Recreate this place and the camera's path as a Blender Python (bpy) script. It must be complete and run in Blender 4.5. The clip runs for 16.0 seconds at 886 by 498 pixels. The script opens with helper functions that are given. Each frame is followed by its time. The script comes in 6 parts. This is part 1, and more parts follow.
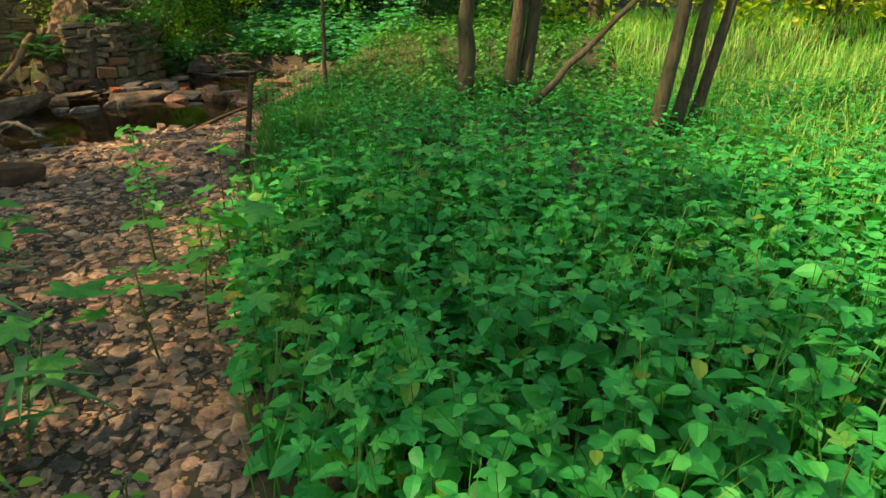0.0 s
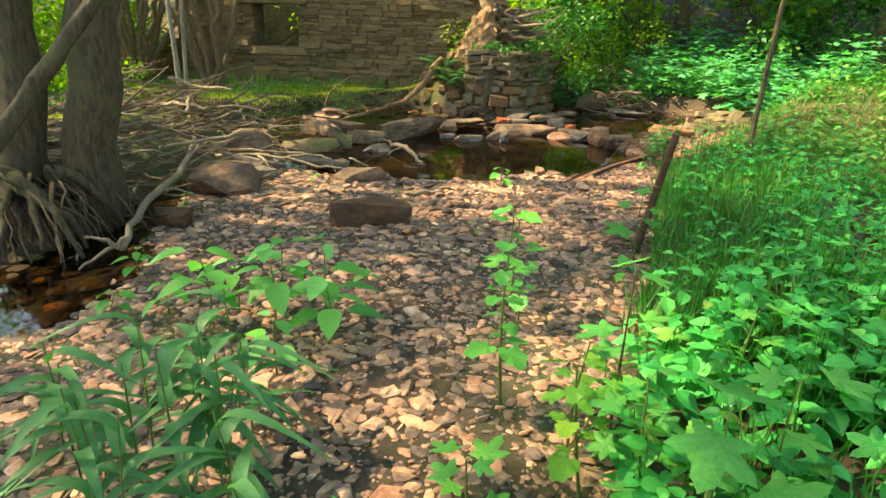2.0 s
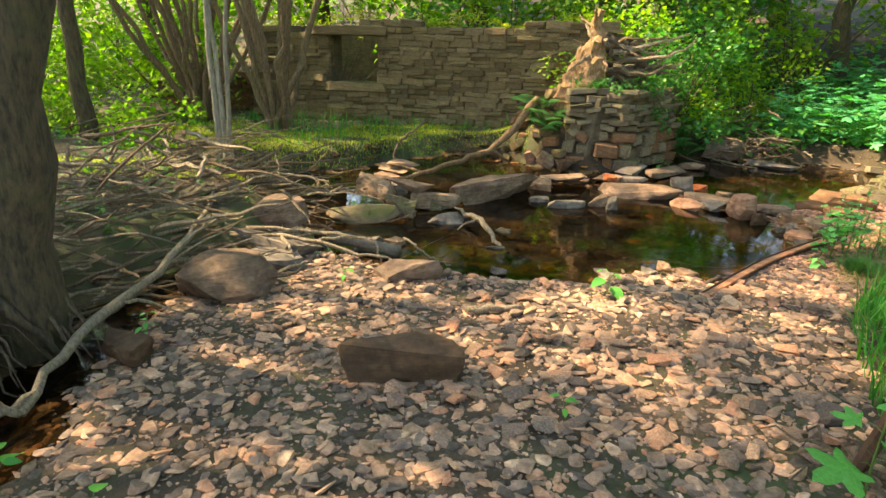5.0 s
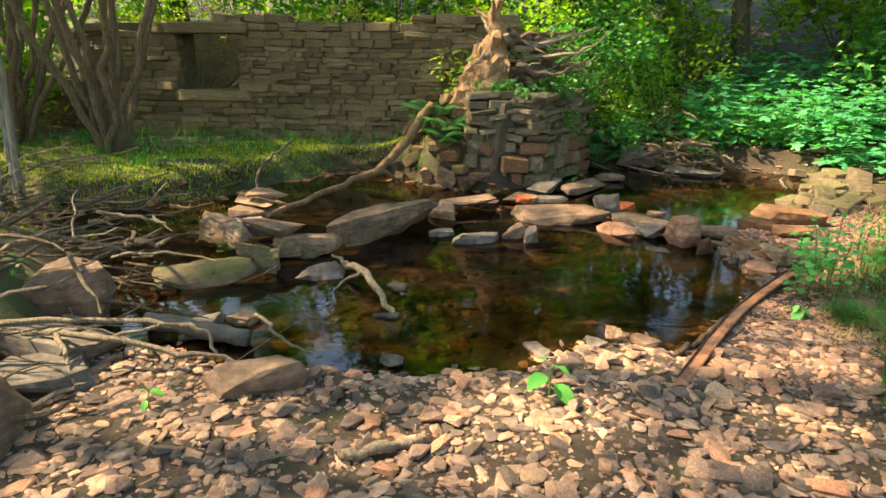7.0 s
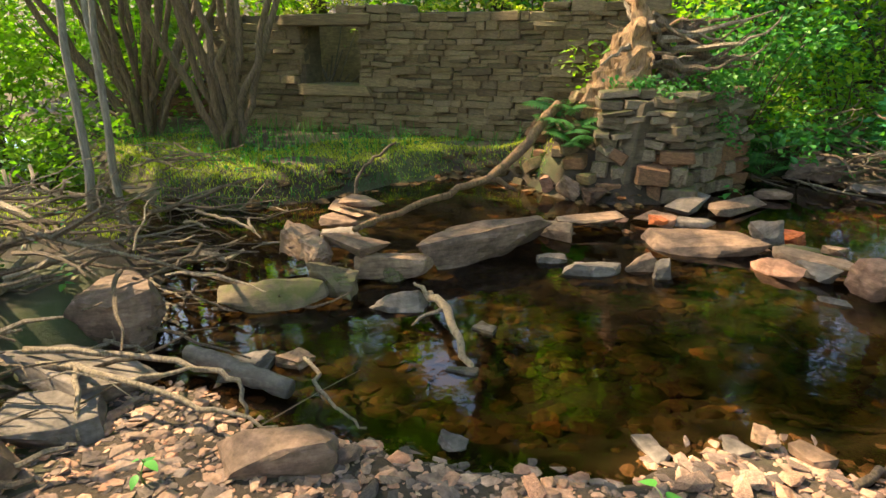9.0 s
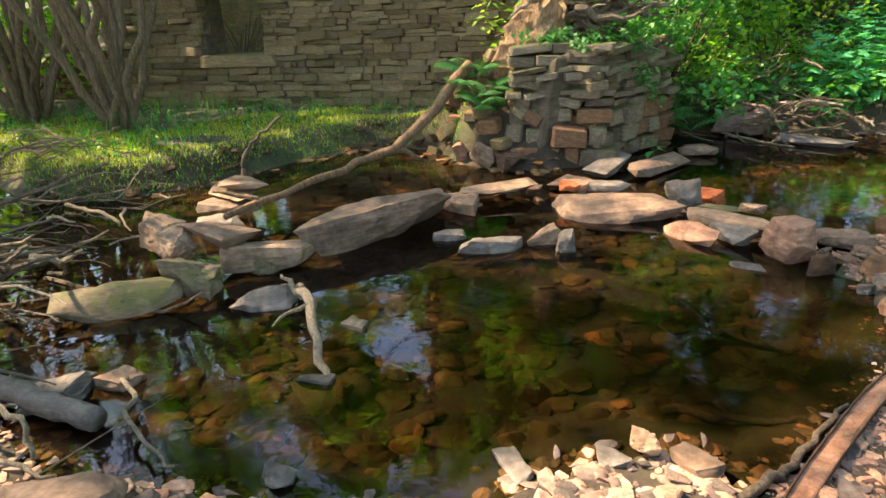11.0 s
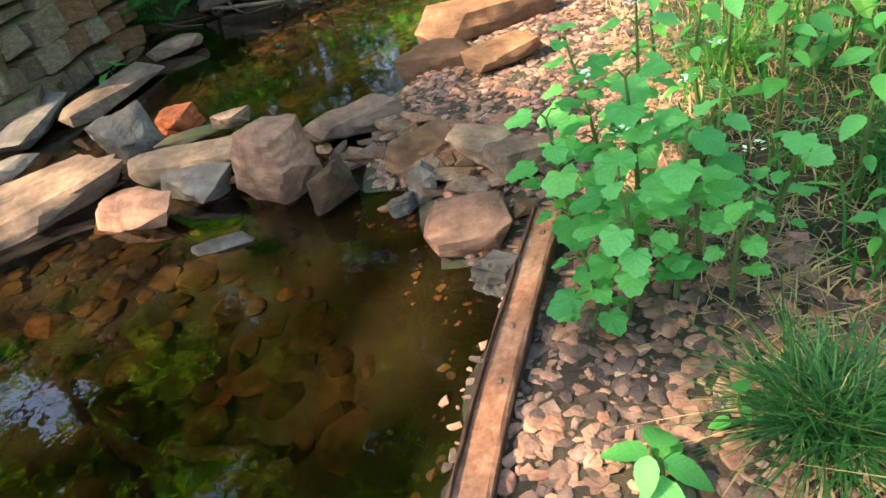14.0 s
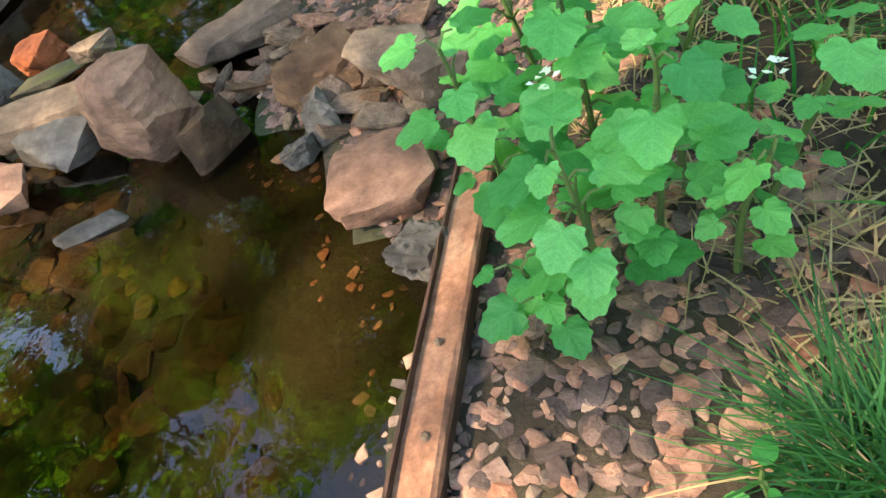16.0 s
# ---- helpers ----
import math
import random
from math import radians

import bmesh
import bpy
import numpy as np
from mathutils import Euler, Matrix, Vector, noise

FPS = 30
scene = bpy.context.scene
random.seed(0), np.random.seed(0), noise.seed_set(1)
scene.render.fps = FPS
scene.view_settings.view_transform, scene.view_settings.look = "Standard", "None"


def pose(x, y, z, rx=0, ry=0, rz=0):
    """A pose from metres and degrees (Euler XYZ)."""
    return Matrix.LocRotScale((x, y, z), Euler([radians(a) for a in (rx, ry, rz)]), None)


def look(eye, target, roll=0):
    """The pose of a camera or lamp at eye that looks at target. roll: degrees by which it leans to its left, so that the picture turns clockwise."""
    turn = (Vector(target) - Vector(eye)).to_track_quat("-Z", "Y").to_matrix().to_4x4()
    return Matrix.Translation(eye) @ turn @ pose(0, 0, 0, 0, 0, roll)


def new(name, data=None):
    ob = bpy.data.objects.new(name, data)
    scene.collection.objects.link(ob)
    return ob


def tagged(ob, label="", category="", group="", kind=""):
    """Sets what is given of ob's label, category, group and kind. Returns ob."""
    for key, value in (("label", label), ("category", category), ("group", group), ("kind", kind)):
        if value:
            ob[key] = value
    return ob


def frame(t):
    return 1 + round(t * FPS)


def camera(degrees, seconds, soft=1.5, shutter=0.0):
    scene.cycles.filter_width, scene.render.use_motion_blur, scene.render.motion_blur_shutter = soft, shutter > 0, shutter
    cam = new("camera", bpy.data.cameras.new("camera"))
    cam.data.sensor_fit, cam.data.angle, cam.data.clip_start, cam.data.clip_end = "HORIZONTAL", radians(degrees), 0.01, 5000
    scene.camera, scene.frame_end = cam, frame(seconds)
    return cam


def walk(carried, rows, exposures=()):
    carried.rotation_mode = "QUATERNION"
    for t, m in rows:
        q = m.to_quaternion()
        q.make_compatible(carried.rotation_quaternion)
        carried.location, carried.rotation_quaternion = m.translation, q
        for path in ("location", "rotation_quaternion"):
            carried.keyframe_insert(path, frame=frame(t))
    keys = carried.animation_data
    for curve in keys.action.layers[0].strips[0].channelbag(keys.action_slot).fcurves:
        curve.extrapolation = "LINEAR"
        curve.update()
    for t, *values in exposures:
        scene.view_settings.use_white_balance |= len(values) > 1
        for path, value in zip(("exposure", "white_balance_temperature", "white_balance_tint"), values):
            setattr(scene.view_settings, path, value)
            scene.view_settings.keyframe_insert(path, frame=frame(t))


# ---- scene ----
cam = camera(70.0, 16.0, 1.5)
# seconds, eye x y z, yaw, pitch, roll
PATH_ROWS = [
    (0.0, -0.000, -0.025, 1.920, 3.55, -22.97, -0.29),
    (0.5, -0.204, 0.312, 1.914, 18.54, -21.58, -0.26),
    (1.0, -0.413, 0.871, 1.852, 26.70, -20.80, -1.30),
    (1.5, -0.685, 1.265, 1.791, 31.67, -21.04, -1.95),
    (2.0, -1.025, 1.654, 1.822, 35.82, -20.67, -1.62),
    (2.5, -1.201, 1.950, 1.800, 40.01, -20.05, -1.54),
    (3.0, -1.405, 2.238, 1.862, 43.50, -19.75, -1.17),
    (3.5, -1.755, 2.593, 1.870, 44.17, -19.26, -1.01),
    (4.0, -1.838, 2.927, 1.912, 44.70, -19.02, -0.83),
    (4.2, -1.871, 3.053, 1.927, 45.07, -18.92, -0.95),
    (6.3, -2.917, 4.290, 1.842, 43.38, -18.43, -0.82),
    (6.5, -3.023, 4.483, 1.830, 40.50, -18.49, -0.62),
    (7.0, -3.178, 4.809, 1.828, 35.58, -18.55, -0.41),
    (7.5, -3.300, 5.230, 1.829, 36.57, -18.36, -0.51),
    (8.0, -3.474, 5.468, 1.845, 39.85, -18.58, -0.23),
    (8.2, -3.546, 5.550, 1.830, 42.47, -18.40, -0.27),
    (10.3, -3.459, 5.911, 1.794, 50.64, -20.63, 0.98),
    (10.5, -3.385, 6.022, 1.777, 49.72, -20.94, 0.91),
    (11.0, -3.508, 6.477, 1.697, 44.47, -22.10, 2.53),
    (11.5, -3.580, 6.981, 1.599, 37.89, -23.17, 2.57),
    (12.0, -3.753, 7.504, 1.461, 26.34, -24.30, 3.46),
    (12.5, -3.713, 7.983, 1.324, 15.17, -25.20, 4.47),
    (13.0, -3.626, 8.305, 1.221, 11.96, -26.86, 6.47),
    (13.5, -3.555, 8.539, 1.137, 9.19, -30.69, 10.43),
    (14.0, -3.546, 8.781, 1.041, 6.55, -36.23, 13.75),
    (14.5, -3.554, 8.859, 1.003, 4.47, -42.41, 16.48),
    (15.0, -3.516, 9.058, 0.916, 1.87, -48.72, 20.30),
    (15.5, -3.503, 9.090, 0.908, 0.56, -49.84, 20.43),
    (16.0, -3.452, 9.253, 0.897, -0.24, -50.26, 19.15),
]
EXPOSURE = [(0.0, 1.2, 7900, 3), (0.6, 1.6, 7900, 4), (1.5, 2.2, 8000, 6), (4.0, 2.45, 8000, 11), (7.0, 2.2, 7500, 11), (8.0, 2.15, 7500, 11), (10.4, 2.5, 7100, 16), (12.0, 2.65, 6700, 16), (13.0, 2.6, 6600, 13), (16.0, 2.75, 6500, 12)]
walk(cam, [(t, pose(x, y, z, 90 + pitch, roll, yaw)) for t, x, y, z, yaw, pitch, roll in PATH_ROWS], EXPOSURE)

# ---- sky and sun ----
SUN_FROM = Vector((-0.62, -0.30, 0.72)).normalized()
world = bpy.data.worlds.new("sky")
scene.world = world
world.use_nodes = True
wn = world.node_tree
sky = wn.nodes.new("ShaderNodeTexSky")
sky.sky_type = "NISHITA"
sky.sun_disc = False
sky.sun_elevation = math.asin(SUN_FROM.z)
sky.sun_rotation = math.atan2(SUN_FROM.x, SUN_FROM.y)
wn.nodes["Background"].inputs[1].default_value = 0.15
wn.links.new(sky.outputs[0], wn.nodes["Background"].inputs[0])
sun = new("sun", bpy.data.lights.new("sun", "SUN"))
sun.data.energy, sun.data.angle, sun.data.color = 4.8, radians(1.0), (1.0, 0.85, 0.58)
sun.matrix_world = look(SUN_FROM * 40, (0, 0, 0))

# ---- materials ----
def ramp(nt, stops):
    r = nt.nodes.new("ShaderNodeValToRGB")
    el = r.color_ramp.elements
    while len(el) < len(stops):
        el.new(0.5)
    for e, (p, c) in zip(el, stops):
        e.position, e.color = p, (*c, 1)
    return r


def noise_tex(nt, scale, detail=5, rough=0.6, coords="Object"):
    co = nt.nodes.new("ShaderNodeTexCoord")
    n = nt.nodes.new("ShaderNodeTexNoise")
    n.inputs["Scale"].default_value, n.inputs["Detail"].default_value, n.inputs["Roughness"].default_value = scale, detail, rough
    nt.links.new(co.outputs[coords], n.inputs["Vector"])
    return n


def mixed(nt, fac, a, b, mode="MIX"):
    m = nt.nodes.new("ShaderNodeMix")
    m.data_type, m.blend_type = "RGBA", mode
    for sock, v in ((m.inputs[0], fac), (m.inputs[6], a), (m.inputs[7], b)):
        if isinstance(v, (int, float)):
            sock.default_value = v
        elif isinstance(v, tuple):
            sock.default_value = (*v, 1)
        else:
            nt.links.new(v, sock)
    return m.outputs[2]


def base_mat(name):
    m = bpy.data.materials.new(name)
    m.use_nodes = True
    return m, m.node_tree, m.node_tree.nodes["Principled BSDF"]


def add_bump(nt, bsdf, height, strength, distance):
    b = nt.nodes.new("ShaderNodeBump")
    b.inputs["Strength"].default_value, b.inputs["Distance"].default_value = strength, distance
    nt.links.new(height, b.inputs["Height"])
    nt.links.new(b.outputs[0], bsdf.inputs["Normal"])


def varied(nt, island):
    if island:
        return nt.nodes.new("ShaderNodeNewGeometry").outputs["Random Per Island"]
    return nt.nodes.new("ShaderNodeObjectInfo").outputs["Random"]


def stone_mat(name, stops, island=False, rough=0.85, grain=28, moss=0.0, spread=0.35, gloss=0.3):
    """Stone: a colour per piece, stains at two scales, fine grain; moss on upward faces in patches."""
    m, nt, b = base_mat(name)
    piece = ramp(nt, [(q, (r, g, b_ * 0.97)) for q, (r, g, b_) in stops])
    nt.links.new(varied(nt, island), piece.inputs[0])
    big = noise_tex(nt, grain * 0.3, 5, 0.65)
    dark = ramp(nt, [(0.3, (0.42, 0.40, 0.38)), (0.68, (1.18, 1.12, 1.05))])
    nt.links.new(big.outputs[0], dark.inputs[0])
    col = mixed(nt, 0.85, piece.outputs[0], dark.outputs[0], "MULTIPLY")
    fine = noise_tex(nt, grain, 8, 0.7)
    spk = ramp(nt, [(0.35, (0.62, 0.6, 0.58)), (0.65, (1.2, 1.2, 1.2))])
    nt.links.new(fine.outputs[0], spk.inputs[0])
    col = mixed(nt, spread * 2, col, spk.outputs[0], "MULTIPLY")
    co = nt.nodes.new("ShaderNodeTexCoord")
    mp = nt.nodes.new("ShaderNodeMapping")
    mp.inputs["Scale"].default_value, mp.inputs["Rotation"].default_value = (1.0, 1.4, 7.0), (0.25, 0.15, 0.0)
    nt.links.new(co.outputs["Object"], mp.inputs[0])
    beds = nt.nodes.new("ShaderNodeTexNoise")
    beds.inputs["Scale"].default_value, beds.inputs["Detail"].default_value, beds.inputs["Roughness"].default_value = grain * 0.22, 7, 0.7
    nt.links.new(mp.outputs[0], beds.inputs["Vector"])
    bands = ramp(nt, [(0.36, (0.55, 0.5, 0.46)), (0.62, (1.22, 1.18, 1.12))])
    nt.links.new(beds.outputs[0], bands.inputs[0])
    col = mixed(nt, 0.7, col, bands.outputs[0], "MULTIPLY")
    if moss:
        geo = nt.nodes.new("ShaderNodeNewGeometry")
        sep = nt.nodes.new("ShaderNodeSeparateXYZ")
        nt.links.new(geo.outputs["Normal"], sep.inputs[0])
        mn = noise_tex(nt, 5, 6, 0.7)
        add = nt.nodes.new("ShaderNodeMath")
        add.operation = "MULTIPLY_ADD"
        nt.links.new(sep.outputs[2], add.inputs[0])
        add.inputs[1].default_value = 0.2
        nt.links.new(mn.outputs[0], add.inputs[2])
        mr = ramp(nt, [(0.72 - 0.3 * moss, (0, 0, 0)), (0.84 - 0.25 * moss, (1, 1, 1))])
        nt.links.new(add.outputs[0], mr.inputs[0])
        col = mixed(nt, mr.outputs[0], col, (0.088, 0.086, 0.026))
    nt.links.new(col, b.inputs["Base Color"])
    b.inputs["Roughness"].default_value = rough
    b.inputs["Specular IOR Level"].default_value = gloss
    both = nt.nodes.new("ShaderNodeMath")
    nt.links.new(fine.outputs[0], both.inputs[0])
    nt.links.new(beds.outputs[0], both.inputs[1])
    add_bump(nt, b, both.outputs[0], 0.6, 0.015)
    return m


def leaf_mat(name, stops, island=True, glow=0.4, rough=0.5, veins=False):
    """A leaf: a colour per blade, light coming through it, faint gloss; veins along a leaf of length 1."""
    m, nt, b = base_mat(name)
    piece = ramp(nt, stops)
    nt.links.new(varied(nt, island), piece.inputs[0])
    n = noise_tex(nt, 22, 4)
    v = ramp(nt, [(0.3, (0.75, 0.78, 0.7)), (0.7, (1.15, 1.12, 1.1))])
    nt.links.new(n.outputs[0], v.inputs[0])
    col = mixed(nt, 0.8, piece.outputs[0], v.outputs[0], "MULTIPLY")
    if veins:
        co = nt.nodes.new("ShaderNodeTexCoord")
        sep = nt.nodes.new("ShaderNodeSeparateXYZ")
        nt.links.new(co.outputs["Object"], sep.inputs[0])
        ax, slope, wave = (nt.nodes.new("ShaderNodeMath") for _ in range(3))
        ax.operation, slope.operation, wave.operation = "ABSOLUTE", "MULTIPLY_ADD", "PINGPONG"
        nt.links.new(sep.outputs[0], ax.inputs[0])
        nt.links.new(ax.outputs[0], slope.inputs[0])
        slope.inputs[1].default_value = -0.85
        nt.links.new(sep.outputs[1], slope.inputs[2])
        nt.links.new(slope.outputs[0], wave.inputs[0])
        wave.inputs[1].default_value = 0.10
        least = nt.nodes.new("ShaderNodeMath")
        least.operation = "MINIMUM"
        nt.links.new(wave.outputs[0], least.inputs[0])
        nt.links.new(ax.outputs[0], least.inputs[1])
        rib = ramp(nt, [(0.0, (1.5, 1.35, 1.4)), (0.012, (1.12, 1.1, 1.1)), (0.03, (0.95, 0.96, 0.95))])
        nt.links.new(least.outputs[0], rib.inputs[0])
        col = mixed(nt, 0.32, col, rib.outputs[0], "MULTIPLY")
        add_bump(nt, b, least.outputs[0], 0.12, 0.05)
    nt.links.new(col, b.inputs["Base Color"])
    b.inputs["Roughness"].default_value = rough
    b.inputs["Specular IOR Level"].default_value = 0.3
    tr = nt.nodes.new("ShaderNodeBsdfTranslucent")
    bright = mixed(nt, 1.0, col, (1.05, 1.65, 0.5), "MULTIPLY")
    nt.links.new(bright, tr.inputs[0])
    mx = nt.nodes.new("ShaderNodeMixShader")
    mx.inputs[0].default_value = glow
    nt.links.new(b.outputs[0], mx.inputs[1])
    nt.links.new(tr.outputs[0], mx.inputs[2])
    nt.links.new(mx.outputs[0], nt.nodes["Material Output"].inputs[0])
    return m


def bark_mat(name, dark, light, moss=(0.06, 0.08, 0.02), stretch=6.0, mossy=0.5):
    m, nt, b = base_mat(name)
    co = nt.nodes.new("ShaderNodeTexCoord")
    mp = nt.nodes.new("ShaderNodeMapping")
    mp.inputs["Scale"].default_value = (stretch, stretch, 1.0)
    nt.links.new(co.outputs["Object"], mp.inputs[0])
    n = nt.nodes.new("ShaderNodeTexNoise")
    n.inputs["Scale"].default_value, n.inputs["Detail"].default_value, n.inputs["Roughness"].default_value = 7, 9, 0.72
    nt.links.new(mp.outputs[0], n.inputs["Vector"])
    r = ramp(nt, [(0.32, dark), (0.7, light)])
    nt.links.new(n.outputs[0], r.inputs[0])
    pn = noise_tex(nt, 2.6, 6, 0.7)
    pr = ramp(nt, [(0.62 - 0.2 * mossy, (0, 0, 0)), (0.75 - 0.1 * mossy, (0.8, 0.8, 0.8))])
    nt.links.new(pn.outputs[0], pr.inputs[0])
    col = mixed(nt, pr.outputs[0], r.outputs[0], moss)
    nt.links.new(col, b.inputs["Base Color"])
    b.inputs["Roughness"].default_value = 0.9
    add_bump(nt, b, n.outputs[0], 0.9, 0.045)
    return m


GRAVEL_STOPS = [(0.0, (0.082, 0.067, 0.064)), (0.18, (0.164, 0.121, 0.110)), (0.34, (0.277, 0.190, 0.154)), (0.5, (0.416, 0.247, 0.176)), (0.62, (0.214, 0.167, 0.154)), (0.76, (0.529, 0.333, 0.248)), (0.88, (0.466, 0.230, 0.154)), (1.0, (0.605, 0.414, 0.308))]
M_GRAVEL = stone_mat("gravel_stone", GRAVEL_STOPS, island=True, grain=40)
M_PEBBLE = stone_mat("pebble_stone", GRAVEL_STOPS, grain=40)
M_SHORE = stone_mat("shore_pebble", [(q, (r * 0.80, g * 0.72, b * 0.74)) for q, (r, g, b) in GRAVEL_STOPS], island=True, grain=40)
M_BED = stone_mat("bed_stone", [(0.0, (0.05, 0.036, 0.022)), (0.4, (0.105, 0.07, 0.038)), (0.7, (0.14, 0.09, 0.046)), (0.94, (0.085, 0.068, 0.036)), (1.0, (0.28, 0.12, 0.05))],
                  island=True, grain=30, gloss=0.1)
M_SLAB = stone_mat("slab_stone", [(0.0, (0.149, 0.098, 0.072)), (0.5, (0.212, 0.140, 0.106)), (1.0, (0.170, 0.123, 0.101))], grain=24)
M_PALE = stone_mat("pale_stone", [(0.0, (0.246, 0.160, 0.115)), (1.0, (0.306, 0.209, 0.153))], grain=24)
M_PINK = stone_mat("pink_stone", [(0.0, (0.304, 0.164, 0.119)), (1.0, (0.352, 0.193, 0.133))], grain=24)
M_GREY = stone_mat("grey_slate", [(0.0, (0.12, 0.105, 0.10)), (1.0, (0.18, 0.155, 0.145))], grain=22)
M_DARK = stone_mat("dark_wet_stone", [(0.0, (0.05, 0.045, 0.04)), (1.0, (0.09, 0.075, 0.06))], grain=22, rough=0.4, gloss=0.5)
M_BROWN = stone_mat("brown_stone", [(0.0, (0.07, 0.04, 0.025)), (1.0, (0.10, 0.055, 0.032))], grain=20, rough=0.8)
M_RED = stone_mat("red_brick", [(0.0, (0.42, 0.11, 0.04)), (1.0, (0.46, 0.14, 0.06))], grain=20)
M_MOSSY = stone_mat("mossy_stone", [(0.0, (0.15, 0.12, 0.085)), (1.0, (0.22, 0.165, 0.11))], grain=20, moss=0.42)
M_WALL = stone_mat("wall_stone", [(0.0, (0.12, 0.085, 0.045)), (0.3, (0.19, 0.135, 0.073)), (0.6, (0.235, 0.17, 0.095)), (0.85, (0.29, 0.215, 0.125)), (1.0, (0.17, 0.13, 0.08))],
                   grain=18, moss=0.45)
M_CORE = stone_mat("wall_core", [(0.0, (0.10, 0.08, 0.055)), (1.0, (0.125, 0.10, 0.07))], grain=14)
M_PIER = stone_mat("pier_stone", [(0.0, (0.128, 0.098, 0.072)), (0.5, (0.204, 0.156, 0.112)), (1.0, (0.264, 0.213, 0.160))], grain=18, moss=0.4)
M_ORANGE = stone_mat("orange_sandstone", [(0.0, (0.184, 0.098, 0.056)), (1.0, (0.240, 0.128, 0.072))], grain=18)

M_BARK = bark_mat("dark_bark", (0.012, 0.009, 0.006), (0.13, 0.088, 0.045), moss=(0.075, 0.08, 0.025), mossy=0.6, stretch=4.0)
M_BARK_TAN = bark_mat("tan_bark", (0.05, 0.032, 0.017), (0.26, 0.17, 0.09), mossy=0.2)
M_BARK_GREY = bark_mat("grey_bark", (0.12, 0.10, 0.075), (0.36, 0.31, 0.24), mossy=0.2)
M_DRIFT = bark_mat("driftwood", (0.10, 0.07, 0.045), (0.40, 0.31, 0.21), mossy=-0.3, stretch=10)
M_TWIG = bark_mat("dead_twig", (0.045, 0.03, 0.018), (0.21, 0.14, 0.085), mossy=-0.3, stretch=8)
M_DEADLOG = bark_mat("rotten_wood", (0.06, 0.03, 0.015), (0.34, 0.19, 0.09), mossy=-0.2, stretch=5)
M_TORN = bark_mat("torn_wood", (0.10, 0.05, 0.022), (0.50, 0.29, 0.14), mossy=-0.3, stretch=5)
M_STEM = leaf_mat("green_stem", [(0.0, (0.07, 0.11, 0.03)), (1.0, (0.10, 0.14, 0.04))], glow=0.1)
M_STEM_BROWN = leaf_mat("brown_stem", [(0.0, (0.05, 0.035, 0.02)), (1.0, (0.08, 0.05, 0.03))], glow=0.05)

M_NETTLE = leaf_mat("nettle_leaf", [(0.0, (0.013, 0.190, 0.043)), (0.5, (0.033, 0.320, 0.076)), (0.96, (0.077, 0.400, 0.085)), (1.0, (0.176, 0.260, 0.038))])
M_MUSTARD = leaf_mat("heart_leaf", [(0.0, (0.05, 0.23, 0.06)), (0.5, (0.11, 0.37, 0.10)), (1.0, (0.17, 0.46, 0.14))], island=False, veins=True)
M_SYCAMORE = leaf_mat("sycamore_leaf", [(0.0, (0.05, 0.24, 0.055)), (1.0, (0.11, 0.36, 0.065))], island=False, veins=True)
M_HERB = leaf_mat("herb_leaf", [(0.0, (0.06, 0.20, 0.03)), (0.7, (0.12, 0.32, 0.04)), (1.0, (0.22, 0.36, 0.05))], island=False, veins=True)
M_YELLOWING = leaf_mat("yellowing_leaf", [(0.0, (0.30, 0.30, 0.05)), (1.0, (0.40, 0.36, 0.07))], island=False, veins=True)
M_GRASS = leaf_mat("grass_blade", [(0.0, (0.018, 0.13, 0.02)), (0.5, (0.035, 0.18, 0.03)), (0.93, (0.07, 0.21, 0.03)), (1.0, (0.28, 0.23, 0.08))])
M_TUFT = leaf_mat("tuft_blade", [(0.0, (0.02, 0.085, 0.025)), (0.8, (0.05, 0.16, 0.04)), (1.0, (0.10, 0.2, 0.05))])
M_STRAW = leaf_mat("straw", [(0.0, (0.30, 0.20, 0.10)), (1.0, (0.45, 0.32, 0.17))], glow=0.2)
M_REED = leaf_mat("reed_blade", [(0.0, (0.035, 0.14, 0.055)), (1.0, (0.07, 0.21, 0.08))])
M_FERN = leaf_mat("fern_pinna", [(0.0, (0.03, 0.12, 0.035)), (1.0, (0.07, 0.2, 0.05))])
M_CANOPY = leaf_mat("canopy_leaf", [(0.0, (0.090, 0.188, 0.021)), (0.5, (0.180, 0.285, 0.027)), (1.0, (0.300, 0.360, 0.038))], glow=0.58)
M_SHRUB = leaf_mat("shrub_leaf", [(0.0, (0.027, 0.138, 0.034)), (0.6, (0.062, 0.225, 0.048)), (1.0, (0.138, 0.288, 0.058))], glow=0.36)
M_BUTTERBUR = leaf_mat("butterbur_leaf", [(0.0, (0.04, 0.24, 0.105)), (1.0, (0.10, 0.40, 0.17))], glow=0.4)
# moss green brightened to yellow, with sunlight on the bank put into it
M_MOSS = leaf_mat("sunlit_moss_blade", [(0.0, (0.198, 0.220, 0.017)), (0.7, (0.363, 0.363, 0.028)), (1.0, (0.495, 0.440, 0.055))], glow=0.4)
# pale yellow puts sunlight into the eastern bushes' leaf colour
M_SUNLIT_BUSH = leaf_mat("sunlit_bush_leaf", [(0.0, (0.22, 0.30, 0.03)), (0.6, (0.42, 0.43, 0.05)), (1.0, (0.58, 0.50, 0.12))], glow=0.5)
# paler than the other grass: the slope's sunlight is in its colour
M_SLOPE = leaf_mat("sunlit_slope_blade", [(0.0, (0.12, 0.34, 0.09)), (0.6, (0.26, 0.48, 0.12)), (1.0, (0.50, 0.50, 0.16))], glow=0.5)
M_FLOWER = leaf_mat("white_petal", [(0.0, (0.75, 0.78, 0.72)), (1.0, (0.82, 0.82, 0.78))], glow=0.3)


